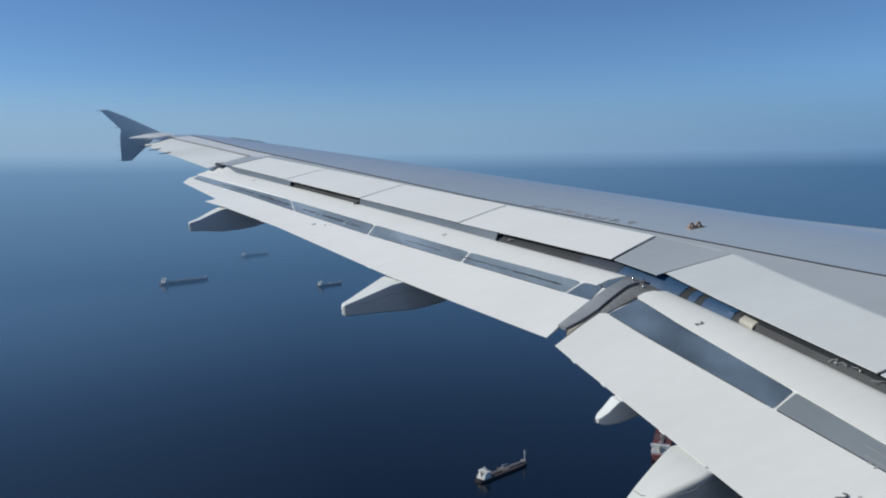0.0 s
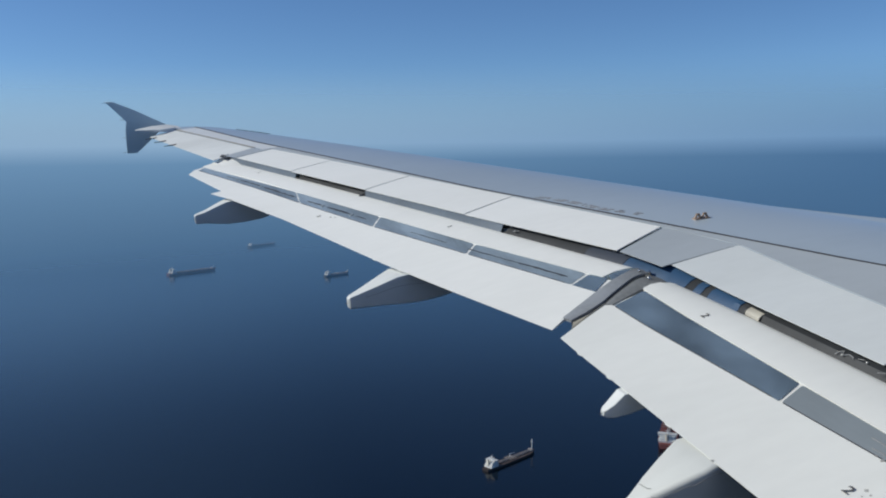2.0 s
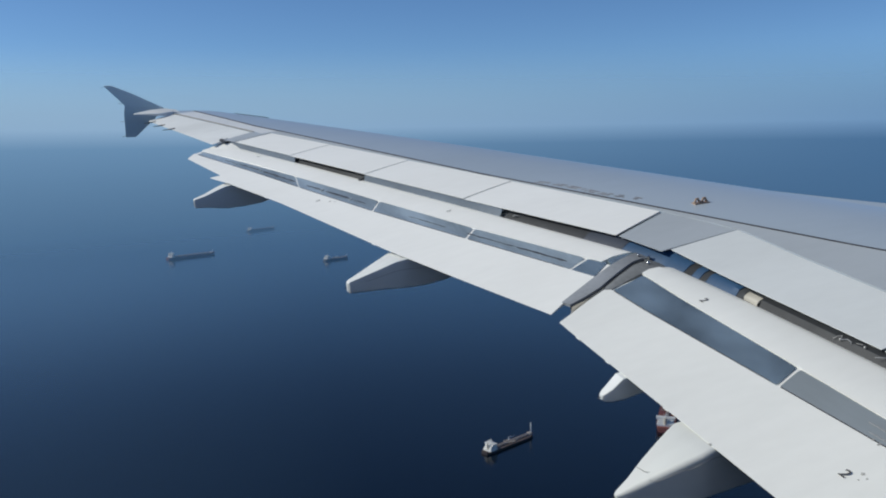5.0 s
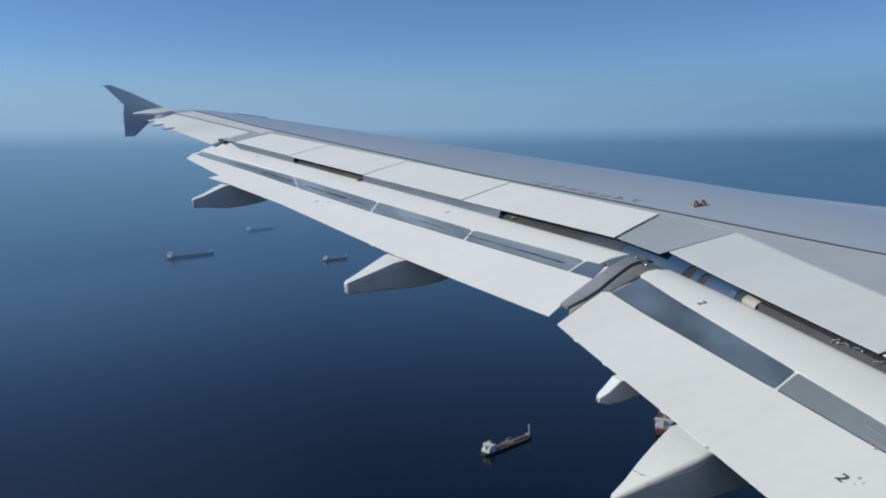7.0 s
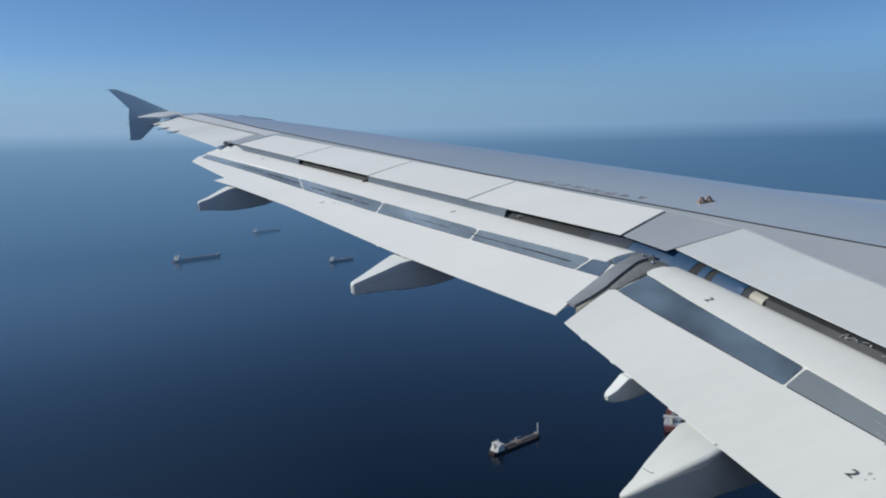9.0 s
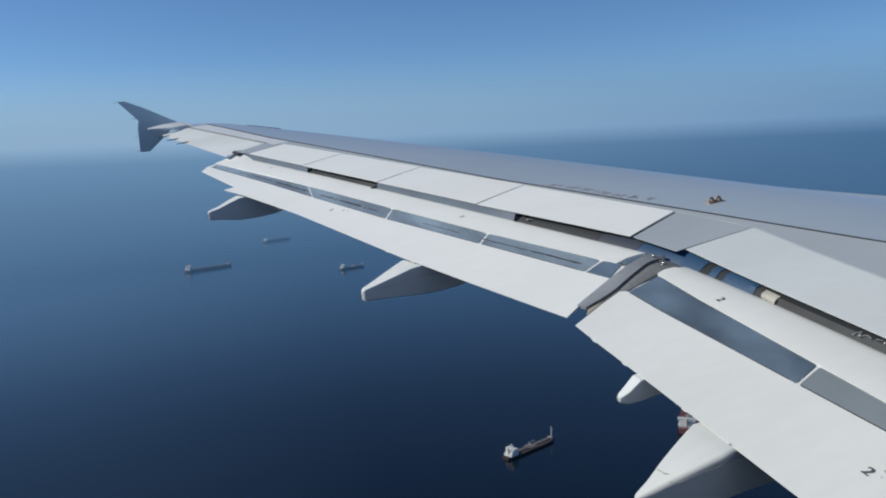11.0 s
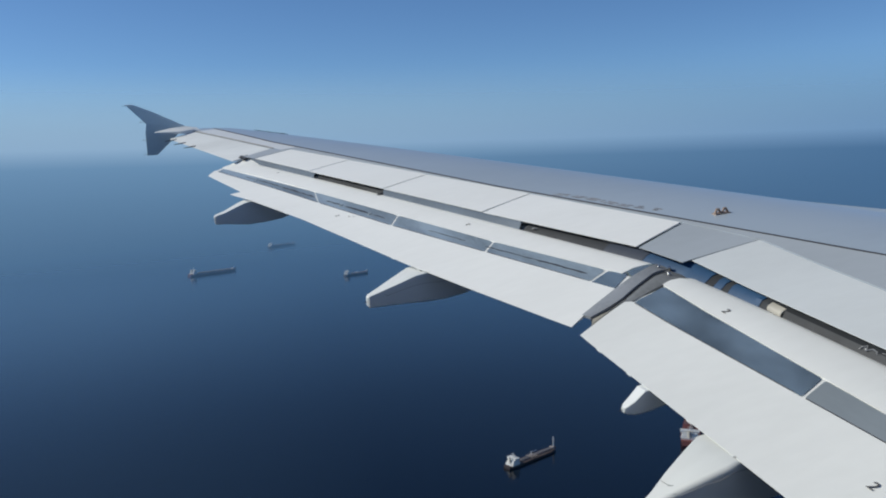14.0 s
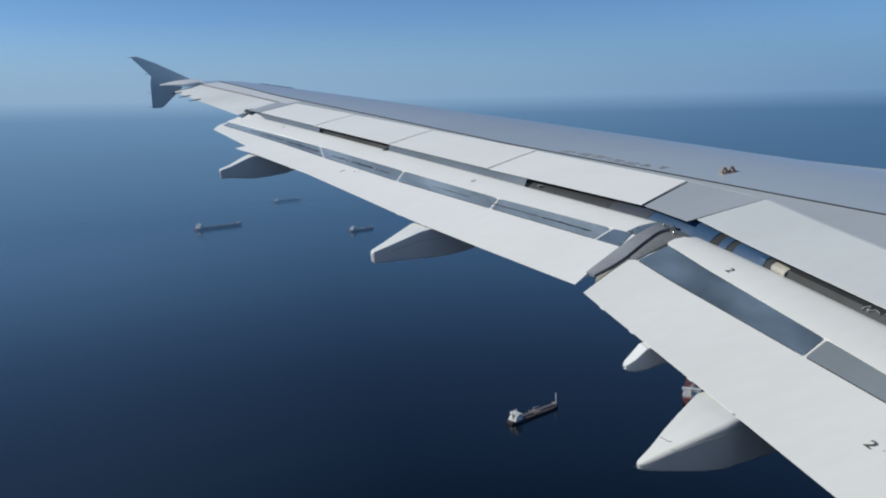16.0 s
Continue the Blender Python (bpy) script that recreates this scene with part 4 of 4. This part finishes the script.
        rod(bm, (xc, 2.4, free), (xc, 2.4, free + 4.5), 0.45, 0.35)
        rod(bm, (xc, 2.4, free + 4.2), (xc + 8, 2.4, free + 3.6), 0.3, 0.2)
        part("hose_crane", bm, HOUSE, top)
    else:
        n = max(4, int(length / 18))
        a, c = x0 + house_len + 4, length * 0.88
        for i in range(n):
            bm = bmesh.new()
            xa = a + (c - a) * i / n
            box(bm, (xa, -beam * 0.36, free), (xa + (c - a) / n * 0.82, beam * 0.36, free + 2.0))
            bmesh.ops.bevel(bm, geom=bm.edges[:], offset=0.25, segments=1, affect="EDGES")
            part("hatch_cover", bm, deck_mat, top, smooth=False)
    return top


ship("long dull red bulk carrier with white aft deckhouse", (19, 1297), (90, 1336), 22, 5.0, HULL_RED, DECK_GREY, 10, 11, 8, False)
ship("small brown-grey tanker with white aft deckhouse and foremast", (156.6, 409.3), (194.2, 426.9), 11, 2.2, HULL_BROWN, DECK_GREY, 10, 7, 12)
ship("dark cargo ship with pale deckhouse, far off", (176, 1648), (233, 1684), 19, 4, HULL_DARK, DECK_GREY, 12, 8, 7, False)
ship("dark tanker with white aft deckhouse, far off", (229, 1185), (268, 1203), 15, 4, HULL_DARK, DECK_GREY, 11, 8, 7)
ship("tanker with oxide red deck and white aft deckhouse", (266, 402), (308, 456), 19, 4.5, DECK_RED, DECK_RED, 12, 8, 8)
